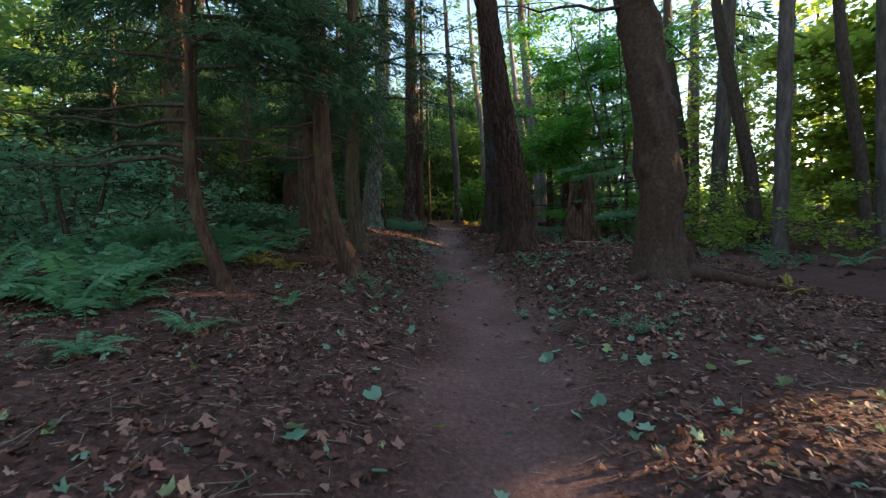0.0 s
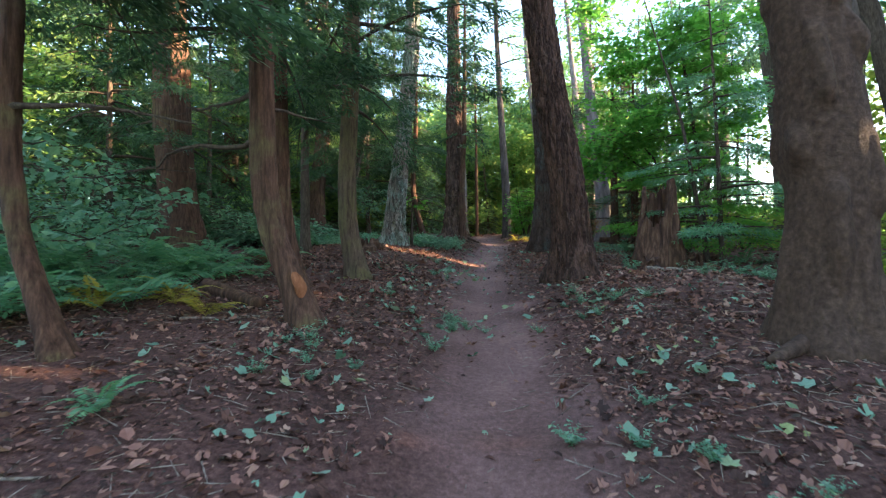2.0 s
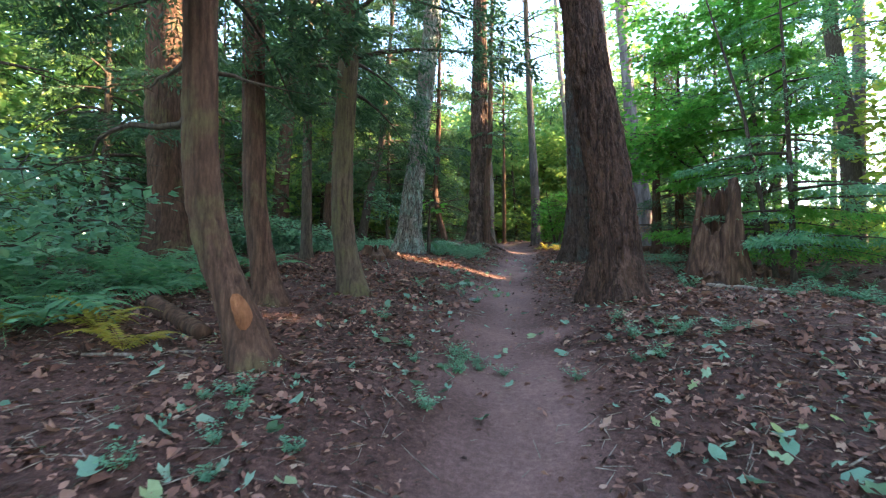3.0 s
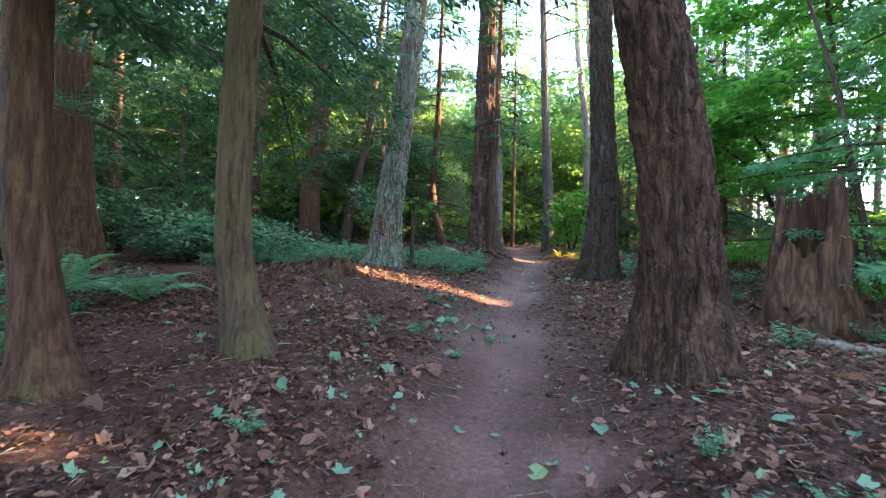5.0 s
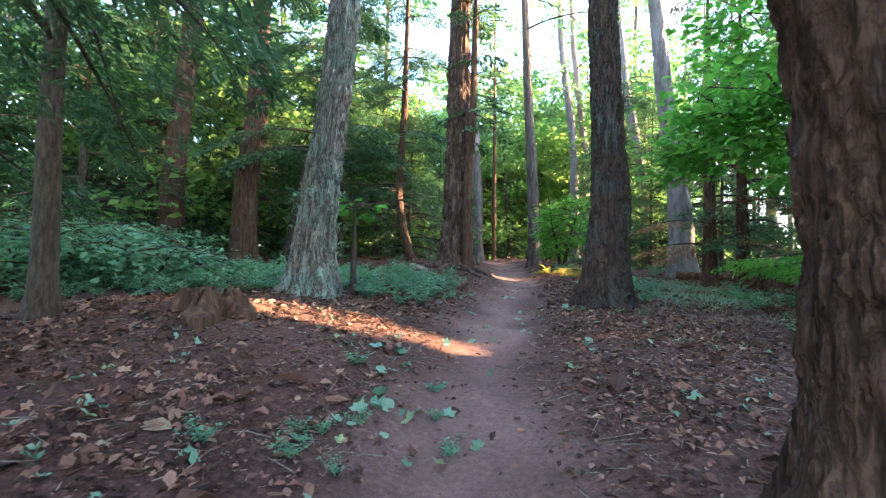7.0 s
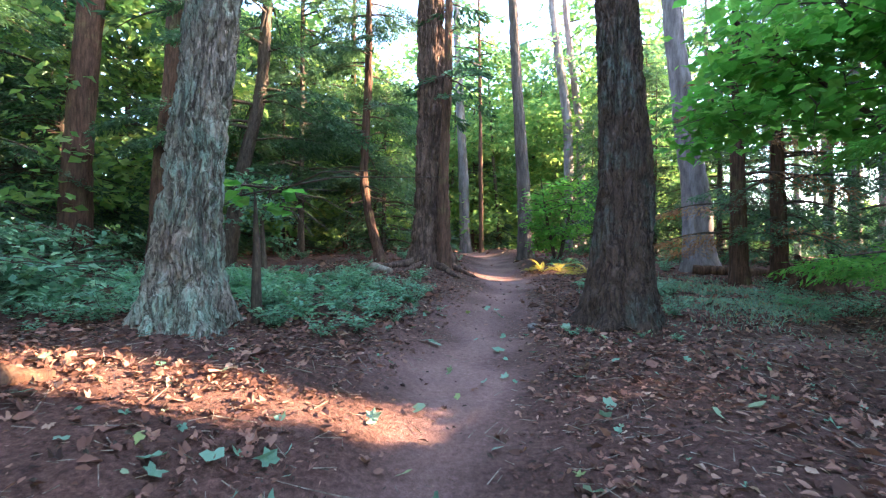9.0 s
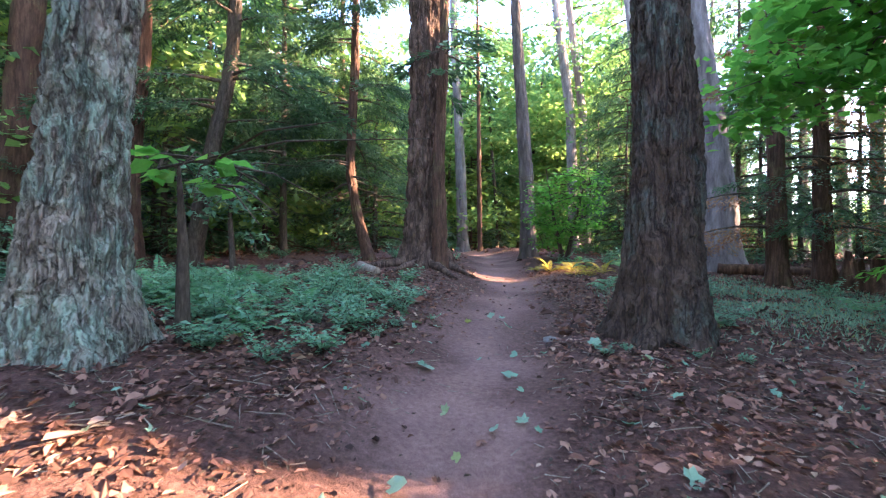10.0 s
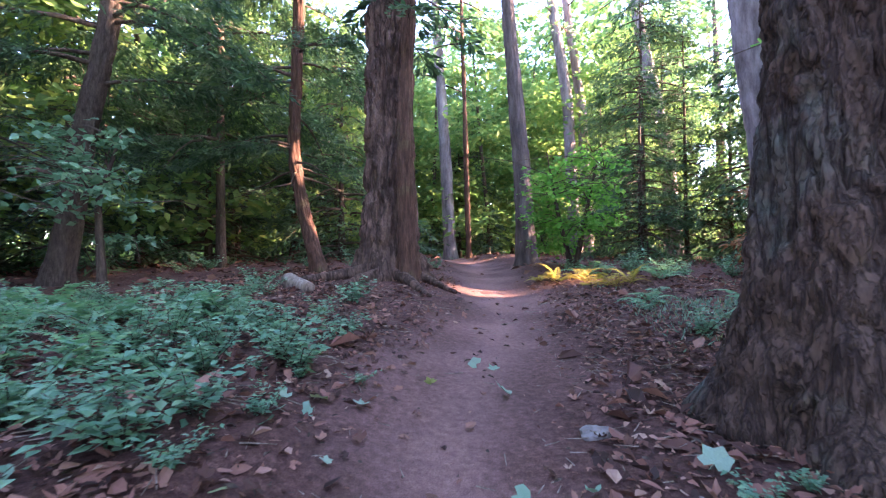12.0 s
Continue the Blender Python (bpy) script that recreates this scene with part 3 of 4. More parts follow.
tree("bent_hemlock", "small bent red-barked tree with ragged twigs", [(-3.95, 25.2, 0), (-4.1, 25.22, 2.7), (-4.4, 25.25, 3.65), (-4.6, 25.3, 4.7), (-4.45, 25.3, 7.7), (-4.4, 25.3, 13)],
     [0.34, 0.28, 0.26, 0.25, 0.2, 0.06], M_CEDAR, (4.8, 13, lambda u: 2.4 - 1.4 * u, 34, 90, 0.24, L_HEM, dict(fine=4)), 17, dead=[(4.3, 10, 1.0, 0.4), (4.4, 200, 0.9, 0.5), (4.6, 330, 1.1, 0.35), (4.2, 250, 0.8, 0.4), (4.5, 60, 0.9, 0.2), (4.4, 290, 0.7, 0.7)], **MID)
for k, (nm, pts, d) in enumerate([
        ("distant_fir", [(-4.0, 37.6, 0), (-4.16, 37.6, 7.6), (-4.45, 37.5, 13.8), (-4.7, 37.4, 28)], 0.56),
        ("distant_fir", [(-2.75, 35, 0), (-2.8, 35, 9), (-2.9, 35, 18)], 0.22),
        ("distant_fir", [(-7.4, 30, 0), (-7.1, 30, 8), (-7, 30, 20)], 0.26),
        ("distant_fir", [(4.95, 36, 0), (4.83, 36, 6.5), (3.9, 35.8, 11.5), (2.6, 35.5, 25)], 0.55),
        ("distant_fir", [(1.5, 38.5, 0), (1.35, 38.5, 9.6), (0.6, 38.4, 15.5), (0, 38.3, 27)], 0.52),
        ("distant_fir", [(2.15, 39.2, 0), (2.0, 39.2, 9.6), (1.3, 39, 15.5), (0.7, 39, 27)], 0.46),
        ("distant_fir", [(-10.0, 21.4, 0), (-9.95, 21.4, 5), (-9.5, 21.4, 9), (-9.2, 21.4, 22)], 0.66),
        ("distant_fir", [(-10.6, 16.93, 0), (-10.58, 16.93, 5), (-10.4, 16.9, 20)], 0.4),
        ("distant_fir", [(9.55, 15.6, 0), (9.25, 15.5, 3.5), (8.3, 15.3, 7.5), (7.2, 15, 15)], 0.42),
        ("distant_fir", [(12.1, 26.9, 0), (12.0, 26.9, 6.6), (11.3, 26.7, 11), (11, 26.6, 24)], 0.7),
        ("distant_fir", [(11.6, 14.2, 0), (11.4, 14.1, 3), (10.6, 13.8, 6.5), (9.6, 13.5, 18)], 0.36)]):
    n = len(pts)
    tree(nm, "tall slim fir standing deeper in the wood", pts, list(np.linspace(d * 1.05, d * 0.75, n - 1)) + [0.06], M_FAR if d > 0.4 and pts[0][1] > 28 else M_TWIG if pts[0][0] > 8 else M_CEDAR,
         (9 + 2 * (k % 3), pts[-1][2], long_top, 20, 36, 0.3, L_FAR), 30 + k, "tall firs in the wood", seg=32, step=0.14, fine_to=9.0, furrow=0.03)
tree("old_cedar", "big dark red cedar standing in undergrowth", [(-7.5, 13.8, 0), (-7.6, 13.8, 3), (-7.8, 13.8, 6), (-8, 13.8, 22)], [1.15, 0.9, 0.85, 0.1], M_CEDAR,
     (4.5, 22, lambda u: 3.8 - 2.4 * u, 56, 70, 0.28, L_HEM, dict(fine=4)), 50, flare=0.4, **MID)
tree("bent_sapling", "thin red-barked young tree with a bent foot", [(-2.4, 6.8, 0), (-2.62, 6.77, 1.35), (-2.84, 6.73, 1.95), (-2.91, 6.71, 2.75), (-2.85, 6.72, 3.8), (-2.8, 6.7, 9)],
     [0.26, 0.2, 0.18, 0.17, 0.16, 0.05], M_CEDAR, (3.8, 9, lambda u: 2.6 - 1.2 * u, 44, 90, 0.19, L_HEM, dict(fine=5)), 51, seg=32, step=0.06, furrow=0.008, freq=20, fine_to=5,
     dead=[(2.75, 190, 2.6, 0.02), (3.0, 170, 2.8, 0.05), (3.2, 200, 2.6, -0.03), (3.5, 185, 2.4, 0.0), (3.05, 10, 1.6, 0.12)])
for k, (px, py, d) in enumerate([(4.58, 24.4, 0.32), (5.43, 24.6, 0.29)]):
    tree("red_cedar", "young red cedar with rust-brown hanging boughs", [(px, py, 0), (px - 0.03, py, 3.3), (px - 0.08, py, 10)], [d * 1.25, d, 0.05], M_CEDAR,
         (2.9, 10, lambda u: 2.2 - 1.2 * u, 20 if k == 0 else 46, 110, 0.17, L_RUST if k == 0 else L_HEM, dict(fine=3)), 60 + k, "red cedars", **MID)
for k, (px, py, h) in enumerate([(3.2, 35.5, 9), (6.0, 33.5, 8), (8.2, 37, 10), (4.6, 40.5, 11), (9.8, 31.5, 9), (-6.4, 37, 10), (-2.4, 38.5, 5)]):
    tree("young_hemlock", "young hemlock with blue-green boughs deeper in the wood", [(px, py, 0), (px, py, 4), (px + 0.1, py, h)], [0.2, 0.14, 0.03], M_TWIG,
         (1.0, h, lambda u: 2.4 - 2.1 * u, 44, 70, 0.24, L_HEM), 90 + k, "young hemlocks", seg=12, step=0.4)
for k, (px, py, h) in enumerate([(-10.5, 25.5, 12), (-12.6, 23, 12), (-9.6, 29, 12), (-13, 27.6, 13), (-7.4, 33, 12), (-11.2, 32.5, 13), (-5.8, 30.0, 9), (-8.8, 36.5, 13), (-14, 33, 14), (-4.4, 42, 12), (-10.6, 14.6, 13), (-13.5, 10.5, 14), (3.4, 33.5, 12), (6.4, 31.5, 12), (9.2, 34.5, 13), (5.0, 37.5, 13), (11.4, 30.0, 12)]):
    tree("young_hemlock", "young hemlock with dense dark boughs", [(px, py, 0), (px, py, 4), (px + 0.1, py, h)], [0.24, 0.17, 0.03], M_TWIG,
         (2.5, h, lambda u: 3.3 - 2.2 * u, 78, 52, 0.34, L_HEM, dict(fine=2, droop=0.45)), 110 + k, "young hemlocks", seg=12, step=0.4)
tree("hemlock_sapling", "thin hemlock sapling with layered feathery boughs", [(6.1, 17.0, 0), (6.0, 17.0, 4.3), (5.8, 17.0, 8.5)], [0.13, 0.1, 0.03], M_TWIG,
     (2.1, 8.3, lambda u: 2.7 - 1.9 * u, 34, 80, 0.2, L_FERN, dict(droop=0.14, rise=0.05, fine=4)), 162, seg=16, step=0.2)
tree("hemlock_sapling", "thin hemlock sapling with feathery green boughs", [(6.48, 19.3, 0), (6.3, 19.3, 4.3), (5.8, 19.2, 7.6), (5.7, 19.2, 9.5)], [0.15, 0.12, 0.08, 0.03], M_TWIG,
     (2.0, 9.3, lambda u: 3.0 - 2.2 * u, 60, 110, 0.2, L_MAPLE, dict(droop=0.12, rise=0.05, fine=4)), 62, seg=16, step=0.2)
for k, (px, py, h, z0, n, turn) in enumerate([(-4.35, 14.3, 11, 4.2, 22, 20), (-12.0, 20.4, 12, 3.4, 34, -40), (-7.6, 27.0, 17, 5.2, 50, 0)]):
    tree("understory_hemlock", "young hemlock with dark drooping boughs", [(px, py, 0), (px, py, 4), (px + 0.1, py, h)], [0.26, 0.2, 0.05], M_TWIG,
         (z0, h - 0.5, lambda u: 3.5 - 2.0 * u, n, 64, 0.22, L_HEM, dict(droop=0.4, fine=5, aim=turn, spread_a=1.9)), 63 + k, "understory hemlocks", seg=24, step=0.15)


for k, (px, py, h) in enumerate([(2.9, 31.5, 8), (4.6, 33.2, 10), (6.7, 30.6, 10), (2.4, 36.5, 9), (8.6, 32.4, 11)]):
    tree("young_hemlock", "young hemlock with dense blue-green boughs to the ground", [(px, py, 0), (px, py, 4), (px + 0.1, py, h)], [0.18, 0.13, 0.03], M_TWIG,
         (1.2, h, lambda u: 2.5 - 2.1 * u, 84, 66, 0.24, L_HEM, dict(fine=2)), 190 + k, "young hemlocks", seg=12, step=0.4)


# ---- broad-leaved trees ----
def maple(name, label, x, y, stems, centres, spreads, per, size, leaf, seed, group="", gaps=True):
    """Thin leaning stems that carry layered sprays of broad leaves; each stem: list of (dx, dy, height)."""
    rng = np.random.default_rng(seed)
    gz = float(ground_z(x, y))
    e = thing(name, (x, y, gz), label, "tree", group)
    for s in stems:
        p = np.array([(0, 0, -0.2)] + list(s), float)
        t = np.linspace(0, 1, len(p))
        tt = np.linspace(0, 1, 16)
        q = np.stack([np.interp(tt, t, p[:, c]) for c in range(3)], -1)
        v, f = tubes(q[None], 0.07, 0.012, 8)
        mesh_part("stem", np_mesh("stem", v, f, [M_TWIG], True), e)
    C, R = np.array(centres, float), np.array(spreads, float)
    v, f = leaf_cloud(rng, C + np.array([x, y, gz]), R, per, size, 0.35, gaps)
    mesh_part("crown", np_mesh("crown", v - np.array([x, y, gz]), f, [leaf]), e, "", "stuff")
    roots = C[rng.integers(0, len(C), 3 * len(C))]
    tips = roots + rng.normal(0, 0.6, roots.shape) * np.array([1, 1, 0.3])
    mids = (roots + tips) / 2 + np.array([0, 0, 0.1])
    v, f = tubes(np.stack([roots, mids, tips], 1), 0.014, 0.004, 3)
    mesh_part("twig_spray", np_mesh("twig_spray", v, f, [M_TWIG]), e, "", "stuff")
    return e


def scattered(rng, n, box, lo=0.6, hi=1.3):
    c = rng.uniform(0, 1, (n, 3)) * (np.array(box[1]) - np.array(box[0])) + np.array(box[0])
    return c, rng.uniform(lo, hi, n)


r = np.random.default_rng(21)
c, s = scattered(r, 46, ((-3.4, -2.5, 3.0), (1.8, 3.5, 8.5)))
maple("vine_maple", "bright green maple with layered sprays reaching over the trail", 6.4, 21.0, [[(-1, -0.3, 3), (-2.6, -0.8, 5.2)], [(0.3, 0.4, 3.5), (-0.5, 1.2, 6.5)], [(0.6, -1, 3), (0.8, -1.8, 6.0)]],
      c, s, 130, 0.17, L_MAPLE, 22)
c, s = scattered(r, 30, ((-3.6, 0.5, 5.0), (0.8, 3.6, 9)), 0.5, 0.9)
maple("vine_maple", "bright green maple with layered sprays of leaves", 5.9, 17.3, [[(-0.6, 0.3, 4), (-1.6, 0.6, 8)]], c, s, 70, 0.16, L_MAPLE, 23)
c, s = scattered(r, 34, ((-0.75, -0.7, 0.25), (0.75, 0.8, 2.5)), 0.35, 0.6)
maple("maple_shrub", "light green leafy shrub beside the trail", 0.75, 27.6, [[(-0.3, 0, 1.2), (-0.5, 0.1, 2.6)], [(0.3, 0, 1.2), (0.6, 0.2, 2.4)]], c, s, 90, 0.11, L_MAPLE, 24)
c, s = scattered(r, 24, ((-3.6, -1.4, 2.7), (-1.2, 0.8, 4.4)), 0.5, 0.9)
maple("vine_maple", "maple with bright green leaf sprays hanging beside the trail", 6.5, 21.1, [[(-1.4, -0.3, 2.8), (-3.2, -0.5, 4.2)]], c, s, 110, 0.18, L_MAPLE, 26)
c, s = scattered(r, 5, ((-0.25, -0.2, 1.25), (0.3, 0.2, 1.5)), 0.15, 0.25)
maple("maple_seedling", "thin maple seedling with a few bright leaves", -2.5, 17.6, [[(0, 0, 0.8), (0.05, -0.1, 1.4)]], c, s, 7, 0.17, L_MAPLE, 28)
c, s = scattered(r, 14, ((-0.6, -0.5, 0.7), (0.6, 0.5, 2.2)), 0.3, 0.5)
maple("maple_shrub", "slender shrub with broad pale leaves", -5.6, 22.2, [[(-0.1, 0, 1.2), (0.2, 0.1, 2.2)]], c, s, 60, 0.11, L_SALAL, 25)
for k, (px, py, w, h) in enumerate([(-6.2, 8.4, 1.9, 1.9), (-8.4, 10.2, 2.2, 2.2), (-10.5, 13.5, 2.4, 2.4), (9.0, 14.5, 1.8, 1.7), (10.5, 17.5, 2.2, 2.2), (8.8, 22.5, 1.7, 1.6), (-9.2, 6.2, 2.0, 2.0), (-7.4, 16.4, 1.0, 0.9), (-9.2, 18.2, 1.4, 1.1), (-6.4, 17.2, 0.8, 0.6), (-11.5, 17, 1.8, 1.6), (-9.5, 20.5, 1.2, 0.9)]):
    rr = np.random.default_rng(70 + k)
    c, s = scattered(rr, 34, ((-w, -w, 0.15), (w, w, h)), 0.4, 0.8)
    # shrubs east of the trail get the leaf colour with sunlight painted in
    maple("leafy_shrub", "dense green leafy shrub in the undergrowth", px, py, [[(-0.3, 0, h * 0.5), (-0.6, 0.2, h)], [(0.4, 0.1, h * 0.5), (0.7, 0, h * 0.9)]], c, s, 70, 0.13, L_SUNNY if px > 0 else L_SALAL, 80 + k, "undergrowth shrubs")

# ---- grass in the clearing ----
r = np.random.default_rng(27)
n = 16000
x, y = r.normal(3.7, 1.3, n), r.normal(22.4, 1.2, n)
k = (vnoise(x * 1.3, y * 1.3, 2) > 0.42) & (np.abs(x - path_x(y)) > 1.5)
x, y = x[k], y[k]
P = np.stack([x, y, ground_z(x, y)], -1)
v, f = blades(P, np.concatenate([r.normal(0, 0.6, (len(x), 2)), np.ones((len(x), 1))], 1), r.normal(0, 1, (len(x), 3)), r.uniform(0.04, 0.12, len(x)), 0.012, False)
tagged(new("grass", np_mesh("grass", v, f, [L_GREENLEAF])), "thin pale grass in the small clearing", "grass", "", "stuff")

# ---- stumps, logs, stone ----
def stump(name, label, x, y, low, high, top, jag, seed, bark, seg=120, spires=2.6):
    """A broken stump: a flared, finned shell whose splintered rim rises in spires round a rotten hollow."""
    gz = float(ground_z(x, y))
    e = thing(name, (x, y, gz), label, "stump")
    th = np.linspace(0, 2 * np.pi, seg, endpoint=False)
    hs = np.concatenate([[-0.2], np.linspace(0, 1, 48)])
    T, H = np.meshgrid(th, hs)
    cx, cy = np.cos(T), np.sin(T)
    peak = np.clip(vnoise(cx * spires + seed, cy * spires, 0) * 1.7 - 0.35, 0, 1)
    tall = top * (1 - jag * (1 - peak) - 0.3 * jag * vnoise(cx * 11, cy * 11 + seed, 0))
    Z = np.where(H < 0, H, H * tall)
    up = np.maximum(Z, 0) / top
    R = (high + (low - high) * np.exp(-up * 3.2)) / 2
    R = R * (1 + 0.4 * np.exp(-np.maximum(Z, 0) / 0.22) * np.cos(5 * T + seed + np.sin(2 * T)))
    fin = np.abs(2 * vnoise(cx * 3.6 + seed, cy * 3.6, Z * 0.5) - 1)
    R = R * (0.8 + 0.3 * fin) + 0.05 * low * (vnoise(cx * 15, cy * 15, Z * 1.6) - 0.5)
    outer = np.stack([R * cx, R * cy, Z], -1)
    inner = np.stack([0.74 * R * cx, 0.74 * R * cy, np.maximum(Z - 0.03, 0.05)], -1)[::-1]
    shell = np.concatenate([outer, inner])
    mesh_part("shell", np_mesh("shell", shell.reshape(-1, 3), grid_faces(len(shell), seg, True), [bark], True), e)
    heap = np.linspace(0, 1, 8)[:, None] * 0.8 * R[1][None]
    Zh = 0.25 * top * (1 - jag) * (0.6 + vnoise(heap * cx[1] * 9, heap * cy[1] * 9, seed)) * np.ones_like(heap)
    V = np.stack([heap * cx[1], heap * cy[1], Zh], -1)
    mesh_part("core", np_mesh("core", V.reshape(-1, 3), grid_faces(8, seg, True), [M_ROTTEN], True), e, "crumbling rotten heartwood")
    return e


stump("broken_stump", "tall broken tree stump with a splintered, rotten top", 4.28, 16.05, 1.6, 0.85, 2.3, 0.5, 3.1, M_ROTTEN, 120, 1.3)
stump("broken_stump", "low dark rotten stump beside a taller one", 5.2, 16.25, 0.55, 0.36, 0.5, 0.5, 4.0, M_ROTTEN, 60)
stump("mossy_stump", "low rotten brown stump on the leafy bank", -2.95, 15.0, 1.0, 0.5, 0.28, 0.6, 6.0, M_ROTTEN, 70, 4.0)
stump("root_stump", "dark overturned root stump at the clearing's edge", 5.75, 23.85, 1.15, 0.8, 0.75, 0.6, 8.0, M_ROTTEN, 70, 3.5)


def log(name, label, a, b, r0, r1, bark, category="log", group=""):
    """A fallen stem from a to b (x, y), lying on the ground."""
    t = np.linspace(0, 1, 14)
    x, y = a[0] + (b[0] - a[0]) * t, a[1] + (b[1] - a[1]) * t
    bend = 0.08 * np.hypot(b[0] - a[0], b[1] - a[1]) * (vnoise(t * 3 + a[0] * 5, a[1], 0) - 0.5)
    dx, dy = b[0] - a[0], b[1] - a[1]
    ln = math.hypot(dx, dy)
    x, y = x - dy / ln * bend, y + dx / ln * bend
    z = ground_z(x, y) + (r0 * (1 - t) + r1 * t) * 0.8
    o = np.array([x[0], y[0], z[0]])
    v, f = tubes(np.stack([x, y, z], -1)[None] - o, r0, r1, 10 if r0 > 0.03 else 5)
    n = 10 if r0 > 0.03 else 5
    ob = new(name, np_mesh(name, v, f, [bark], True))
    bm = bmesh.new()
    bm.from_mesh(ob.data)
    bmesh.ops.holes_fill(bm, edges=[e for e in bm.edges if e.is_boundary], sides=20)
    bm.to_mesh(ob.data)
    bm.free()
    ob.location = o
    return tagged(ob, label, category, group)


log("fallen_log", "short mossy fallen log on leaf litter", (-3.1, 9.3), (-1.9, 8.7), 0.1, 0.08, M_ROTTEN)
log("broken_branch", "pale broken branch lying on the ground", (3.6, 14.0), (4.5, 13.0), 0.055, 0.035, M_DEAD, "branch")
log("broken_branch", "pale broken branch lying on the ground", (3.75, 13.95), (4.0, 14.35), 0.05, 0.04, M_DEAD, "branch")
log("broken_branch", "pale broken branch lying on the ground", (4.0, 13.8), (4.15, 14.2), 0.045, 0.03, M_DEAD, "branch")
log("dead_branch", "long thin dead stick on the leaf litter", (-2.4, 8.0), (-1.25, 8.75), 0.018, 0.012, M_DEAD, "branch")
log("dead_branch", "long thin dead stick on the leaf litter", (-1.9, 5.3), (-0.9, 5.5), 0.014, 0.008, M_DEAD, "branch")
log("surface_root", "tree root crossing the bare soil", (4.25, 8.35), (5.7, 7.8), 0.13, 0.05, M_SMOOTH, "root")
log("surface_root", "tree root crossing the bare soil", (4.3, 8.75), (5.7, 9.2), 0.11, 0.04, M_SMOOTH, "root")
log("surface_root", "tree root crossing the bare soil", (3.75, 8.4), (3.25, 7.95), 0.1, 0.04, M_SMOOTH, "root")
log("fallen_log", "grey fallen log at the foot of an old fir", (-3.3, 22.9), (-2.75, 22.5), 0.12, 0.08, M_DEAD)
for a, b, r0 in [((-2.75, 24.45), (-3.75, 23.3), 0.13), ((-2.2, 24.35), (-1.45, 23.5), 0.12), ((-2.5, 24.3), (-2.75, 23.2), 0.11), ((-2.05, 24.6), (-1.2, 24.2), 0.1)]:
    log("surface_root", "gnarled root spreading from the old fir's foot", a, b, r0, 0.03, M_FIR, "root", "old fir's roots")
log("fallen_log", "dark log on the far side of the clearing", (4.2, 26.5), (6.8, 25.8), 0.14, 0.11, M_ROTTEN)


def stone(x, y, size, seed):
    bm = bmesh.new()
    bmesh.ops.create_icosphere(bm, subdivisions=3, radius=1)
    for v in bm.verts:
        k = 0.75 + 0.5 * noise.noise(v.co * 1.1 + Vector((seed, 0, 0))) + 0.12 * noise.noise(v.co * 4)
        v.co = Vector((v.co.x * size * k, v.co.y * size * 0.7 * k, v.co.z * size * 0.45 * k))
    me = bpy.data.meshes.new("stone")
    bm.to_mesh(me)
    bm.free()
    me.materials.append(M_STONE)
    ob = new("stone", me)
    ob.location = (x, y, float(ground_z(x, y)) + size * 0.18)
    return tagged(ob, "pale grey stone half sunk in the trail", "stone")


stone(0.38, 19.75, 0.11, 1)
stone(-0.3, 13.0, 0.1, 2)


# ---- ferns and low plants ----
def frond_mesh(name, length, leaf, seed, pairs=22):
    rng = np.random.default_rng(seed)
    t = np.linspace(0.08, 1, pairs)
    x = length * t * 0.92
    z = length * (0.75 * t - 0.72 * t ** 2.2)
    w = 0.17 * length * np.sin(np.pi * np.clip(t, 0, 0.97) ** 0.75) + 0.01
    P, A, N, L = [], [], [], []
    for s in (-1, 1):
        P.append(np.stack([x, 0 * x, z], -1))
        A.append(np.stack([0.35 + 0 * x, s + 0 * x, -0.25 + rng.normal(0, 0.1, pairs)], -1))
        N.append(np.stack([rng.normal(0, 0.2, pairs), rng.normal(0, 0.2, pairs), 1 + 0 * x], -1))
        L.append(w)
    v, f = blades(np.concatenate(P), np.concatenate(A), np.concatenate(N), np.concatenate(L), np.concatenate(L) * 0.28 + 0.008, False)
    q = np.linspace(0, 1, 9)
    tv, tf = tubes(np.stack([length * q * 0.92, 0 * q, length * (0.75 * q - 0.72 * q ** 2.2)], -1)[None], 0.005, 0.002, 3)
    V, F = joined((v, f), (tv, tf))
    return np_mesh(name, V, F, [leaf])


def fern(x, y, size, leaf, label, seed, count=9):
    rng = np.random.default_rng(seed)
    e = thing("sword_fern", (x, y, float(ground_z(x, y))), label, "fern", "ferns")
    meshes = FRONDS[leaf.name]
    for k in range(count):
        ob = mesh_part("frond", meshes[k % len(meshes)], e)
        ob.rotation_euler = (rng.normal(0, 0.15), rng.normal(-0.15, 0.25), 2 * math.pi * (k + rng.uniform(-0.3, 0.3)) / count)
        ob.scale = [size * rng.uniform(0.75, 1.15)] * 3
    return e


FRONDS = {leaf.name: [frond_mesh("frond", 1.0, leaf, 5 + k) for k in range(4)] for leaf in (L_FERN, L_YELLOW)}
green, gold = "green sword fern with arching fronds", "yellowing fern with drooping fronds, painted sunlit"
r = np.random.default_rng(31)
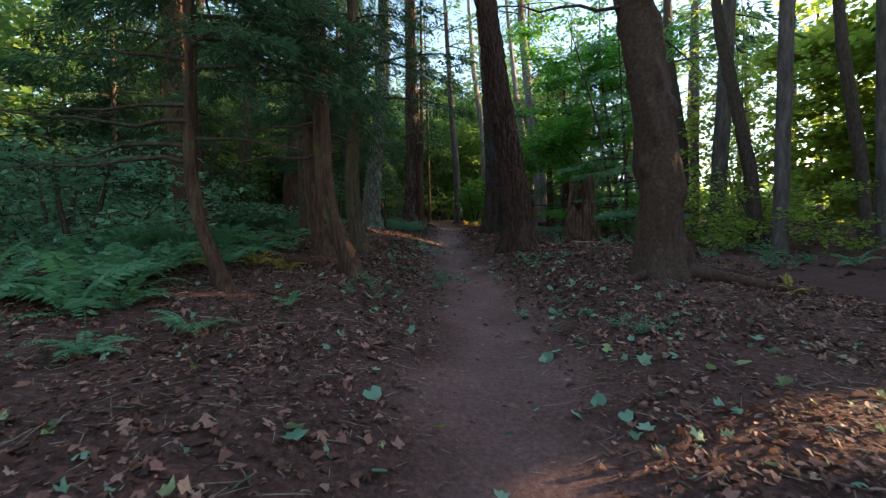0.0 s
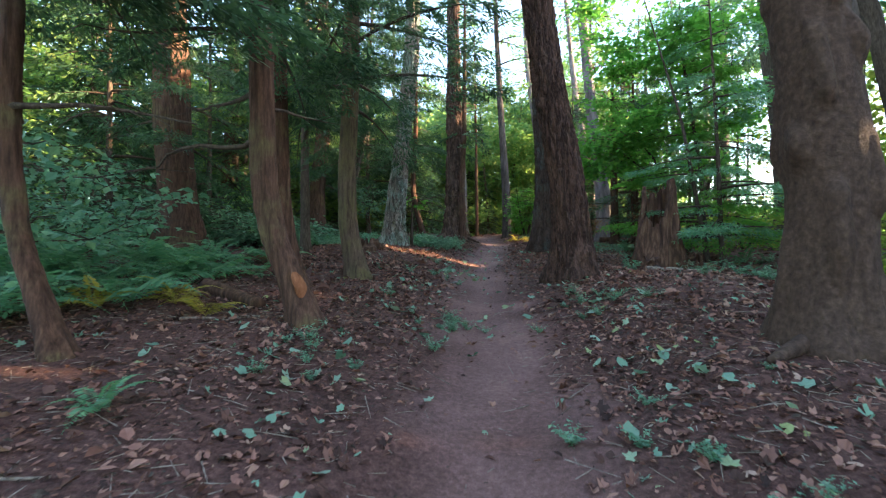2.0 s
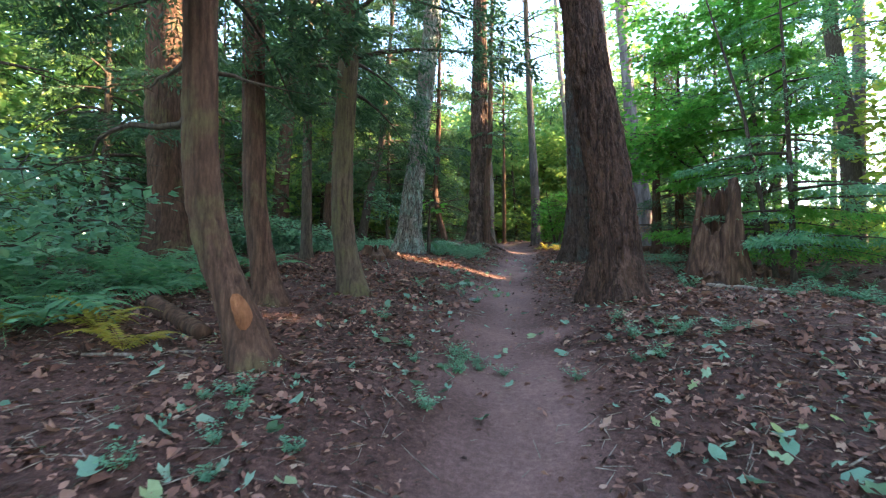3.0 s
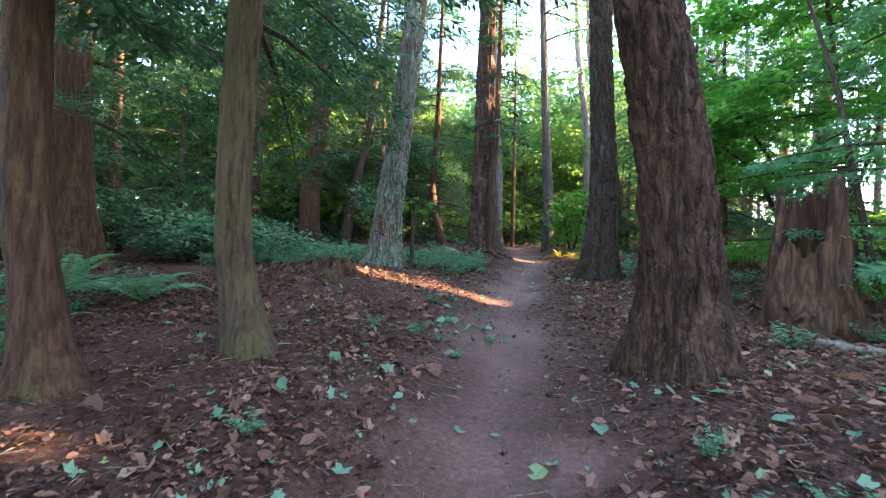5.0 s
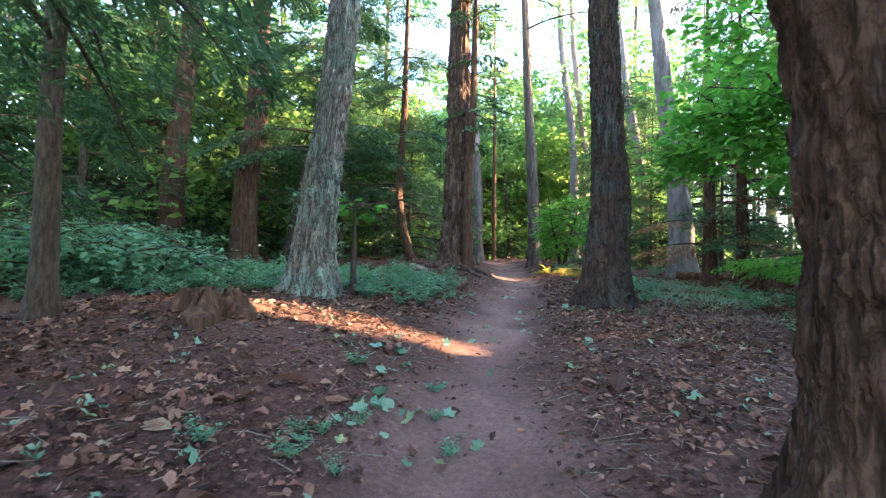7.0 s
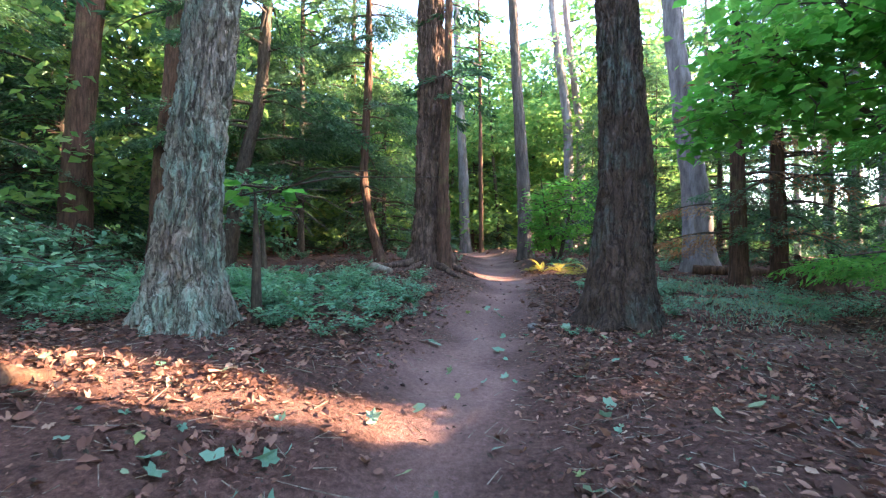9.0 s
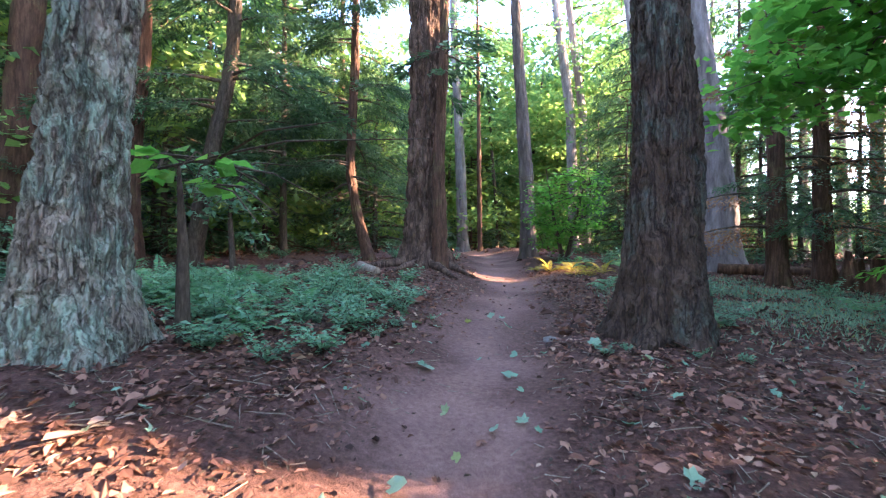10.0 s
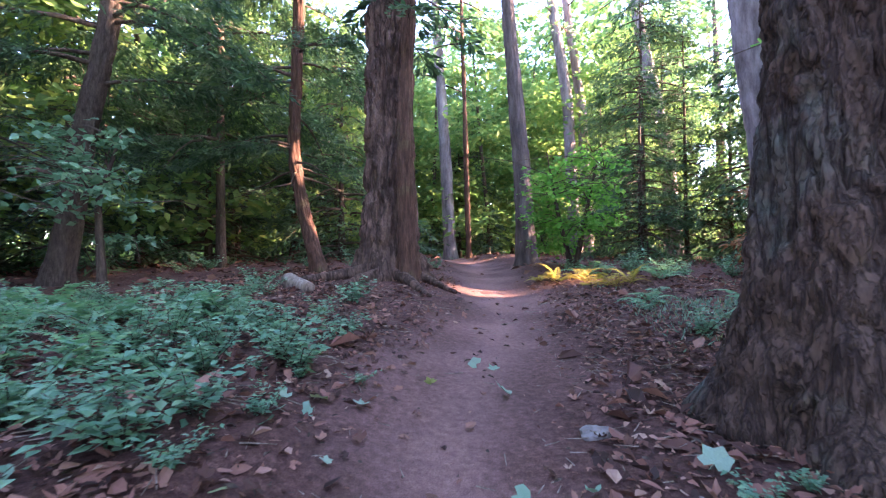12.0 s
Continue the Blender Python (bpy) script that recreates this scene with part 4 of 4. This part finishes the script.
for k, (px, py, sz) in enumerate([(-1.75, 4.9, 0.55), (-2.9, 5.4, 0.7), (-3.4, 6.3, 0.8), (-4.0, 7.6, 0.9), (-3.7, 8.8, 0.8), (-5.0, 9.2, 0.9), (-5.6, 10.8, 0.9), (-4.3, 10.2, 0.7), (-6.5, 12.0, 0.9),
                                  (-2.2, 4.2, 0.5), (-3.0, 3.6, 0.6), (-3.2, 10.6, 0.6), (-5.3, 17.6, 0.7), (-4.4, 18.6, 0.6), (-3.6, 20.4, 0.6), (-5.6, 19.8, 0.7), (0.9, 26.2, 0.6), (2.0, 25.4, 0.55), (1.4, 23.4, 0.5), (2.4, 22.9, 0.5),
                                  (5.1, 19.5, 0.5), (4.5, 21.8, 0.5), (8.0, 12.5, 0.7), (9.0, 11.2, 0.7), (7.0, 18.0, 0.6), (-1.3, 6.1, 0.35), (-6.6, 20.6, 0.7)]):
    fern(px, py, sz, L_FERN, green, 100 + k)
for k in range(38):
    py = r.uniform(5.0, 13.0)
    px = -2.9 - 0.12 * (py - 5) - 3.6 * r.random() ** 1.2
    fern(px, py, r.uniform(0.75, 1.15), L_FERN, green, 200 + k, 10)
for k in range(34):
    px, py = -4.1 + r.normal(0, 1.05), 19.6 + r.normal(0, 0.75)
    if px < -1.9 and math.hypot(px + 2.88, py - 17.05) > 0.9:
        fern(px, py, r.uniform(0.4, 0.62), L_FERN, green, 260 + k, 8)
for k in range(12):
    fern(-7.2 + r.normal(0, 1.2), 17.6 + r.normal(0, 0.9), r.uniform(0.5, 0.8), L_FERN, green, 300 + k, 8)
for k, (px, py, sz) in enumerate([(5.55, 7.85, 0.38), (1.2, 25.0, 0.5), (1.5, 25.2, 0.45), (0.9, 25.2, 0.5), (-2.25, 8.2, 0.5), (-2.9, 8.5, 0.55), (-3.4, 7.9, 0.5), (0.35, 25.5, 0.5), (0.75, 25.6, 0.5), (0.05, 25.9, 0.4)]):
    fern(px, py, sz, L_YELLOW, gold, 140 + k)


def plant_mesh(seed, height, n, leaf_size):
    rng = np.random.default_rng(seed)
    stems, P, A, N = [], [], [], []
    for k in range(n):
        a, lean = rng.uniform(0, 6.28), rng.uniform(0.4, 1.5)
        h = height * rng.uniform(0.5, 1.1)
        t = np.linspace(0, 1, 5)
        p = np.stack([np.cos(a) * lean * h * t ** 1.3, np.sin(a) * lean * h * t ** 1.3, h * t], -1)
        stems.append(p)
        for q in np.linspace(0.3, 1, 7):
            c = np.array([np.interp(q, t, p[:, m]) for m in range(3)])
            for _ in range(3):
                P.append(c + rng.normal(0, 0.02, 3))
                b = rng.uniform(0, 6.28)
                A.append((np.cos(b), np.sin(b), rng.normal(0.0, 0.25)))
                N.append((rng.normal(0, 0.3), rng.normal(0, 0.3), 1))
    s = leaf_size * rng.uniform(0.6, 1.3, len(P))
    return tubes(np.array(stems), 0.005, 0.002, 3), blades(np.array(P), np.array(A), np.array(N), s, s * 0.55, False, 0.15)


PLANTS = []
for k in range(5):
    st, lv = plant_mesh(200 + k, 0.26 + 0.05 * k, 8 + k, 0.085)
    PLANTS.append((np_mesh("stalk_tuft", *st, [M_TWIG]), np_mesh("foliage", *lv, [L_SALAL])))


def plant(x, y, size, turn, k):
    e = thing("ground_plant", (x, y, float(ground_z(x, y)) - 0.01), "low leafy blue-green plant on the forest floor", "plant", "undergrowth plants")
    e.rotation_euler, e.scale = (0, 0, turn), (size, size, size)
    mesh_part("stalk_tuft", PLANTS[k][0], e, "", "stuff")
    mesh_part("foliage", PLANTS[k][1], e, "", "stuff")


r = np.random.default_rng(41)
spots = []
for cx, cy, sx, sy, n in [(-4.2, 19.0, 1.6, 1.3, 60), (-2.3, 19.6, 0.7, 0.9, 26), (-6.2, 19.6, 1.8, 0.8, 24), (-2.6, 21.2, 0.8, 0.8, 16), (-5.2, 16.6, 1.0, 0.8, 22), (-4.8, 9.2, 1.3, 1.6, 40), (-8, 17.5, 1.6, 2, 30),
                         (3.4, 21.4, 1.2, 0.9, 9), (-1.9, 26.3, 0.7, 1.0, 16), (7.6, 17, 1.6, 1.6, 20), (2.2, 27.4, 0.8, 0.6, 14), (-6, 26, 1.6, 0.8, 8), (6.5, 12.5, 1.2, 1.5, 14)]:
    for _ in range(n):
        px, py = r.normal(cx, sx), r.normal(cy, sy)
        if abs(px - float(path_x(py))) > 1.05 and not (py < 13 and -3.2 < px < 4) and math.hypot(px + 2.88, py - 17.05) > 0.75 and math.hypot(px - 1.5, py - 19.78) > 0.8:
            spots.append((px, py))
for cx, cy, sx, sy, n in [(0.0, 9.6, 0.3, 0.5, 12), (2.2, 10.3, 0.4, 0.4, 11), (2.6, 6.0, 0.35, 0.6, 10), (-0.5, 13.9, 0.35, 0.6, 12), (-0.7, 7.6, 0.5, 0.7, 8), (1.3, 19.0, 0.3, 0.15, 4), (-1.4, 19.5, 0.3, 0.8, 9)]:
    for _ in range(n):
        px, py = r.normal(cx, sx), r.normal(cy, sy)
        plant(px, py, r.uniform(0.22, 0.42), r.uniform(0, 6.28), int(r.integers(0, 5)))
for px, py in spots[:330]:
    plant(px, py, r.uniform(0.45, 0.95), r.uniform(0, 6.28), int(r.integers(0, 5)))


# ---- leaves and twigs on the floor ----
def maple_leaf_mesh(seed, lobes=5, deep=0.3):
    """A fallen maple leaf, 1 across: lobed outline, creased and curled."""
    rng = np.random.default_rng(seed)
    pts = []
    for k in range(lobes * 2 + 1):
        a = radians(-150 + 300 * k / (lobes * 2))
        rad = (0.5 if k % 2 else deep) * rng.uniform(0.85, 1.1) * (1.1 if k == lobes else 1)
        pts.append((rad * math.cos(a), rad * math.sin(a)))
    bm = bmesh.new()
    mid = bm.verts.new((-0.05, 0, 0.02))
    curl = rng.uniform(0.2, 1.1)
    ring = [bm.verts.new((px, py, curl * (px * px + py * py) + rng.normal(0, 0.02))) for px, py in pts]
    tail = bm.verts.new((-0.12, 0, 0.01))
    ring.append(tail)
    for a, b2 in zip(ring, ring[1:] + ring[:1]):
        bm.faces.new((mid, a, b2))
    s0, s1, s2 = bm.verts.new((-0.12, -0.008, 0.02)), bm.verts.new((-0.12, 0.008, 0.02)), bm.verts.new((-0.5, 0.03, 0.05))
    bm.faces.new((s0, s2, s1))
    me = bpy.data.meshes.new("maple_leaf")
    bm.to_mesh(me)
    bm.free()
    me.materials.append(L_GREENLEAF)
    return me


LEAVES = [maple_leaf_mesh(300 + k, (5, 5, 3, 5, 4, 5, 3)[k], (0.33, 0.36, 0.46, 0.38, 0.42, 0.34, 0.47)[k]) for k in range(7)]
r = np.random.default_rng(51)
spots = []
for cx, cy, sx, sy, n in [(2.2, 4.6, 0.5, 0.5, 16), (2.6, 6.2, 0.45, 0.7, 22), (3.1, 5.3, 0.5, 0.5, 14), (2.4, 8.2, 0.5, 0.8, 26), (2.1, 10.4, 0.4, 0.5, 18), (-0.4, 7.2, 0.5, 0.8, 20), (-1.4, 6.4, 0.7, 0.9, 18),
                         (0.0, 9.6, 0.35, 0.6, 22), (-0.9, 12.0, 0.6, 0.8, 16), (-0.5, 13.9, 0.4, 0.7, 26), (1.9, 12.2, 0.4, 0.3, 9), (0.5, 3.0, 0.5, 0.7, 14), (0.2, 11.6, 0.5, 0.5, 8), (-0.7, 15.2, 0.4, 0.5, 8),
                         (0.0, 17.5, 0.7, 1.0, 14), (-0.9, 18.7, 0.4, 0.8, 12), (0.8, 16.4, 0.5, 0.6, 7), (-1.6, 16.0, 0.6, 0.4, 8), (-0.6, 20.3, 0.4, 0.6, 7), (-2.1, 14.4, 0.8, 0.6, 12)]:
    for _ in range(n):
        spots.append((r.normal(cx, sx), r.normal(cy, sy)))
for px, py in spots:
    ob = new("maple_leaf", LEAVES[int(r.integers(0, 7))])
    s = r.uniform(0.06, 0.16)
    ob.matrix_basis = pose(px, py, float(ground_z(px, py)) + 0.02 + 0.03 * r.random(), r.normal(0, 24), r.normal(0, 24), r.uniform(0, 360)) @ Matrix.Scale(s, 4)
    tagged(ob, "fallen green maple leaf lying on the forest floor", "leaf", "fallen green leaves")


def litter(name, n, box, size, thin, mat, seed, label):
    """Dry leaves: small creased blades strewn over the floor, sparse on the trodden trail."""
    rng = np.random.default_rng(seed)
    x, y = rng.uniform(box[0], box[1], n), rng.uniform(box[2], box[3], n)
    off = np.abs(x - path_x(y))
    clump = vnoise(x * 0.8, y * 0.8, 5)
    keep = rng.random(n) < np.clip((off - 0.45) / 0.8, 0.03, 1) * (0.15 + clump) * np.clip(0.45 + y / 18, 0.5, 1)
    x, y = x[keep], y[keep]
    n = len(x)
    P = np.stack([x, y, ground_z(x, y) + rng.uniform(0.004, 0.035, n)], -1)
    a = rng.uniform(0, 6.28, n)
    A = np.stack([np.cos(a), np.sin(a), rng.normal(0, 0.22, n)], -1)
    N = np.array([0, 0, 1.0]) + rng.normal(0, 0.35, (n, 3))
    A /= np.linalg.norm(A, axis=1, keepdims=True)
    B = np.cross(N, A)
    B /= np.linalg.norm(B, axis=1, keepdims=True)
    U = np.cross(A, B)
    s = (size * np.clip(rng.lognormal(-0.1, 0.5, n), 0.35, 2.4))[:, None]
    w = s * thin * rng.uniform(0.7, 1.3, (n, 1))
    cu = s * rng.uniform(-0.05, 0.3, (n, 1))
    V = np.stack([P, P + A * s * 0.35 + B * w * 0.5 + U * cu, P + A * s * 0.75 + B * w * 0.32 + U * cu * 0.5, P + A * s, P + A * s * 0.7 - B * w * 0.38 + U * cu, P + A * s * 0.3 - B * w * 0.5 + U * cu * 0.6], 1)
    base = np.arange(n)[:, None] * 6
    F = np.concatenate([base + np.array([0, 1, 2, 3]), base + np.array([0, 3, 4, 5])], 0)
    return tagged(new(name, np_mesh(name, V.reshape(-1, 3), F, [mat])), label, "leaf litter", "", "stuff")


litter("leaf_litter", 170000, (-5, 6.5, 0.5, 26), 0.045, 0.55, L_BROWN, 61, "brown dry leaves strewn over the forest floor")
litter("leaf_litter", 14000, (-14, 14, 10, 40), 0.11, 0.55, L_BROWN, 62, "brown dry leaves strewn deeper in the wood")


def lobed_litter(name, n, box, size, mat, seed, label):
    """Whole dry maple leaves: five creased lobes round a middle, curled up at the tips."""
    rng = np.random.default_rng(seed)
    x, y = rng.uniform(box[0], box[1], n), rng.uniform(box[2], box[3], n)
    clump = np.clip(vnoise(x * 1.1, y * 1.1, 8) * 2.2 - 0.5, 0.05, 1)
    keep = rng.random(n) < np.clip((np.abs(x - path_x(y)) - 0.35) / 0.9, 0.03, 1) * clump
    x, y = x[keep], y[keep]
    n = len(x)
    k = 11
    a = np.linspace(-2.6, 2.6, k)[None] + rng.normal(0, 0.06, (n, k))
    rad = np.where(np.arange(k) % 2, 0.5, 0.36)[None] * rng.uniform(0.8, 1.15, (n, k))
    s = size * rng.uniform(0.55, 1.3, (n, 1))
    curl = rng.uniform(0.3, 2.0, (n, 1))
    ring = np.stack([rad * np.cos(a), rad * np.sin(a), curl * rad ** 2 + rng.normal(0, 0.09, (n, k))], -1)
    local = np.concatenate([np.zeros((n, 1, 3)), ring], 1) * s[..., None]
    turn, tip, tilt = rng.uniform(0, 6.28, n), rng.normal(0, 0.35, n), rng.normal(0, 0.35, n)
    X, Y, Zl = local[..., 0], local[..., 1], local[..., 2] * np.where(rng.random(n) < 0.4, -0.6, 1)[:, None]
    Zl = Zl + X * np.sin(tip)[:, None] + Y * np.sin(tilt)[:, None]
    Zl = Zl - Zl.min(1, keepdims=True) + 0.008
    wx = x[:, None] + X * np.cos(turn)[:, None] - Y * np.sin(turn)[:, None]
    wy = y[:, None] + X * np.sin(turn)[:, None] + Y * np.cos(turn)[:, None]
    V = np.stack([wx, wy, ground_z(wx, wy) + Zl], -1).reshape(-1, 3)
    j = np.arange(k - 1)
    F = np.stack([0 * j, 1 + j, 2 + j], -1)
    F = (F[None] + (np.arange(n) * (k + 1))[:, None, None]).reshape(-1, 3)
    return tagged(new(name, np_mesh(name, V, F, [mat])), label, "leaf litter", "", "stuff")


lobed_litter("dry_leaf_cover", 20000, (-4.5, 6, 1, 23), 0.078, L_BROWN, 66, "whole dry brown maple leaves lying on the floor")
lobed_litter("dry_leaf_cover", 1500, (-3.5, 5, 1, 20), 0.075, L_GREENLEAF, 67, "small green leaf scraps among the brown litter")
litter("needle_litter", 70000, (-5, 6, 0.5, 24), 0.03, 0.35, M_TWIG, 64, "dark cone scales and needles on the forest floor")
r = np.random.default_rng(63)
n = 11000
x, y = r.uniform(-5, 6, n), r.uniform(0.5, 24, n)
k = r.random(n) < np.clip((np.abs(x - path_x(y)) - 0.2) / 0.8, 0.12, 1)
x, y = x[k], y[k]
a, l = r.uniform(0, 6.28, len(x)), r.exponential(0.07, len(x)) + 0.03
t = np.linspace(-0.5, 0.5, 4)[None]
X, Y = x[:, None] + np.cos(a)[:, None] * l[:, None] * t, y[:, None] + np.sin(a)[:, None] * l[:, None] * t + 0.06 * (l[:, None] * t) ** 2
v, f = tubes(np.stack([X, Y, ground_z(X, Y) + 0.02], -1), 0.0035 + 0.006 * l, 0.002, 3)
tagged(new("twig_litter", np_mesh("twig_litter", v, f, [M_DEAD])), "small dry twigs strewn over the forest floor", "twigs", "", "stuff")


# ---- the wood around ----
def wood_tree(kind, seed):
    rng = np.random.default_rng(seed)
    lean = rng.normal(0, 0.4, 2)
    if kind == "tall":
        pts, d, top = [(0, 0, -0.4), (lean[0] * 0.3, lean[1] * 0.3, 8), (lean[0], lean[1], 26)], 0.4 + 0.25 * rng.random(), 26
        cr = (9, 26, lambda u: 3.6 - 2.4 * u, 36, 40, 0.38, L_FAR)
        label = "tall fir in the wood with a high crown"
    elif kind == "young":
        pts, d, top = [(0, 0, -0.4), (0, 0, 4), (lean[0] * 0.3, 0, 12)], 0.24, 12
        cr = (2.4, 12, lambda u: 3.3 - 2.5 * u, 70, 62, 0.34, L_HEM)
        label = "young hemlock with dark green boughs near the ground"
    else:
        pts, d, top = [(0, 0, -0.4), (lean[0], lean[1] * 0.5, 4), (lean[0] * 1.5, lean[1], 9)], 0.16, 9
        cr = None
        label = "broad-leaved understory tree with light green leaves"
    e = thing({"tall": "fir_tree", "young": "hemlock_tree", "broad": "maple_tree"}[kind], (0, 0, 0), label, "tree", "trees of the wood")
    V, F = stem(pts, [d / 2 * 1.1, d / 2, 0.03], seg=14, step=0.5, fine_to=6, coarse=2, seed=seed)
    mesh_part("trunk", np_mesh("trunk", V, F, [M_WOOD if kind == "tall" else M_TWIG], True), e)
    if cr:
        limbs, leaves = boughs(rng, axis_of(pts), *cr[:6], gaps=False)
        mesh_part("branchwork", np_mesh("branchwork", *limbs, [M_TWIG]), e, "", "stuff")
        mesh_part("crown", np_mesh("crown", *leaves, [cr[6]]), e, "", "stuff")
    else:
        c, s = scattered(rng, 70, ((-2.6, -2.6, 0.8), (2.6, 2.6, 9.5)), 0.6, 1.2)
        v, f = leaf_cloud(rng, c, s, 90, 0.24, 0.4, False)
        mesh_part("crown", np_mesh("crown", v, f, [L_FARBROAD]), e, "", "stuff")
    return e


FAMILY = {k: [wood_tree(k, 400 + 10 * i + j) for j in range(3)] for i, k in enumerate(("tall", "young", "broad"))}
r = np.random.default_rng(71)
taken = [(-1.6, 9), (2.2, 13.6), (4.2, 9), (-3, 17.2), (1.5, 19.8), (-2.2, 24), (4.5, 27.2), (-7.6, 22.5), (-7.5, 13.8), (6.4, 20), (4.7, 17.5), (5, 24.5), (-0.3, 28.2), (0.75, 28.6)]
first = set()


def wood_spot(x, y, gap, wide=4.0):
    if any((x - a) ** 2 + (y - b2) ** 2 < gap * gap for a, b2 in taken):
        return False
    near = math.hypot(x - float(path_x(min(max(y, 0), 36))), 0 if -2 < y < 36 else min(abs(y + 2), abs(y - 36)))
    if near < (8.0 if y < 24 and x > 0 else 5.5 if y < 36 else 1.5):
        return False
    for place, rad in GAPS:
        dx, dy = x - place[0], y - place[1]
        along = dx * TO_SUN.x + dy * TO_SUN.y
        if along > 0 and abs(dx * TO_SUN.y - dy * TO_SUN.x) / math.cos(radians(SUN_EL)) < wide and along < 45 and x > 6:
            return False
    return True


count = 0
# rows with y below -6: unseen trees added to cut sky light from behind
for kind, n, box, gap in (("young", 26, (-26, -9, 25, 48), 2.4), ("young", 12, (-30, 34, 20, 60), 3.4), ("broad", 27, (-30, 34, 14, 64), 3.2), ("broad", 9, (-18, 14, 40, 60), 3.0), ("broad", 8, (-24, 24, -22, -6), 4.0), ("tall", 2, (9.5, 20, 8, 34), 2.2), ("tall", 11, (-24, 24, -26, -8), 3.0), ("tall", 40, (-34, 36, 4, 75), 2.6)):
    made, tries = 0, 0
    r = np.random.default_rng(710 + n)
    while made < n and tries < 4000:
        tries += 1
        x, y = r.uniform(box[0], box[1]), r.uniform(box[2], box[3])
        if kind != "tall" and x > 8 and y > 37:
            continue
        if not wood_spot(x, y, gap, 0.9 if kind == "tall" and x < 20 else 4.0) or (kind != "tall" and 26 < y < 38 and -4 < x - 0.1 * (y - 26) < 9) or (kind == "young" and x > -12) or (kind == "broad" and n == 27 and -10.5 < x < 0 and y < 22):
            continue
        if kind == "tall" and 28 < y < 44 and -5 < x < 12 and r.random() < 0.6:
            continue
        taken.append((x, y))
        j = made % 3
        s = r.uniform(0.8, 1.25) * (1.5 if kind == "broad" and y > 46 else 1)
        m = pose(x, y, float(ground_z(x, y)), r.normal(0, 1.5), r.normal(0, 1.5), r.uniform(0, 360))
        if (kind, j) not in first:
            first.add((kind, j))
            ob = FAMILY[kind][j]
            ob.matrix_basis = m
        else:
            ob = copy_thing(FAMILY[kind][j], m)
        ob.scale = (s, s, s)
        made += 1

# a belt of trees towards the sun, added to block it; their crowns leave the low gaps open
for k in range(12):
    rr = np.random.default_rng(500 + k)
    bx, by = 23 + 4.5 * (k % 2) + rr.uniform(-1, 1), -3 + 3.35 * k
    c, s = scattered(rr, 120, ((-3, -3.2, 0.3), (3, 3.2, 13)), 0.9, 1.6)
    maple("maple_tree", "dense broad-leaved tree added to block the low sun", bx, by, [[(0.2, 0, 5), (0.4, 0, 12)], [(-0.5, 0.5, 4), (-1.2, 1, 9)]], c, s, 80, 0.48, L_SUNNY, 520 + k, "trees of the wood")

# more trees added to stop low sun that leaks past the belt
for k, (bx, by) in enumerate(((18.6, 11.9), (18.9, 16.75), (20.5, 6.0))):
    rr = np.random.default_rng(560 + k)
    c, s = scattered(rr, 70, ((-2.2, -2.2, 2.2), (2.2, 2.2, 9)), 0.8, 1.3)
    maple("maple_tree", "dense broad-leaved tree added to block the low sun", bx, by, [[(0.2, 0, 4), (0.4, 0, 8)]], c, s, 90, 0.36, L_SUNNY, 570 + k, "trees of the wood")

for k, (bx, by) in enumerate(((14.6, 26.2), (18.2, 32.5))):
    rr = np.random.default_rng(590 + k)
    c, s = scattered(rr, 90, ((-2.6, -2.6, 1.0), (2.6, 2.6, 11)), 0.7, 1.3)
    maple("maple_tree", "light green broad-leaved tree at the wood's sunny side, leaves painted sunlit", bx, by, [[(0.2, 0, 5), (0.4, 0.3, 10)], [(-0.4, 0.3, 3), (-1.0, 0.6, 7)]], c, s, 34, 0.28, L_SUNNY, 595 + k, "trees of the wood")

# woods beyond: one far mass of foliage all round
r = np.random.default_rng(81)
n = 60000
ang = r.uniform(0, 2 * np.pi, n)
rad = r.uniform(56, 84, n)
x, y = rad * np.cos(ang), 20 + rad * np.sin(ang)
h = np.where((np.sin(ang) < -0.2) | (np.cos(ang) > 0.35), 4.5, 9) * r.random(n) ** 1.6 * (0.5 + vnoise(ang * 9, 0, 0))
P = np.stack([x, y, ground_z(x, y) + h], -1)
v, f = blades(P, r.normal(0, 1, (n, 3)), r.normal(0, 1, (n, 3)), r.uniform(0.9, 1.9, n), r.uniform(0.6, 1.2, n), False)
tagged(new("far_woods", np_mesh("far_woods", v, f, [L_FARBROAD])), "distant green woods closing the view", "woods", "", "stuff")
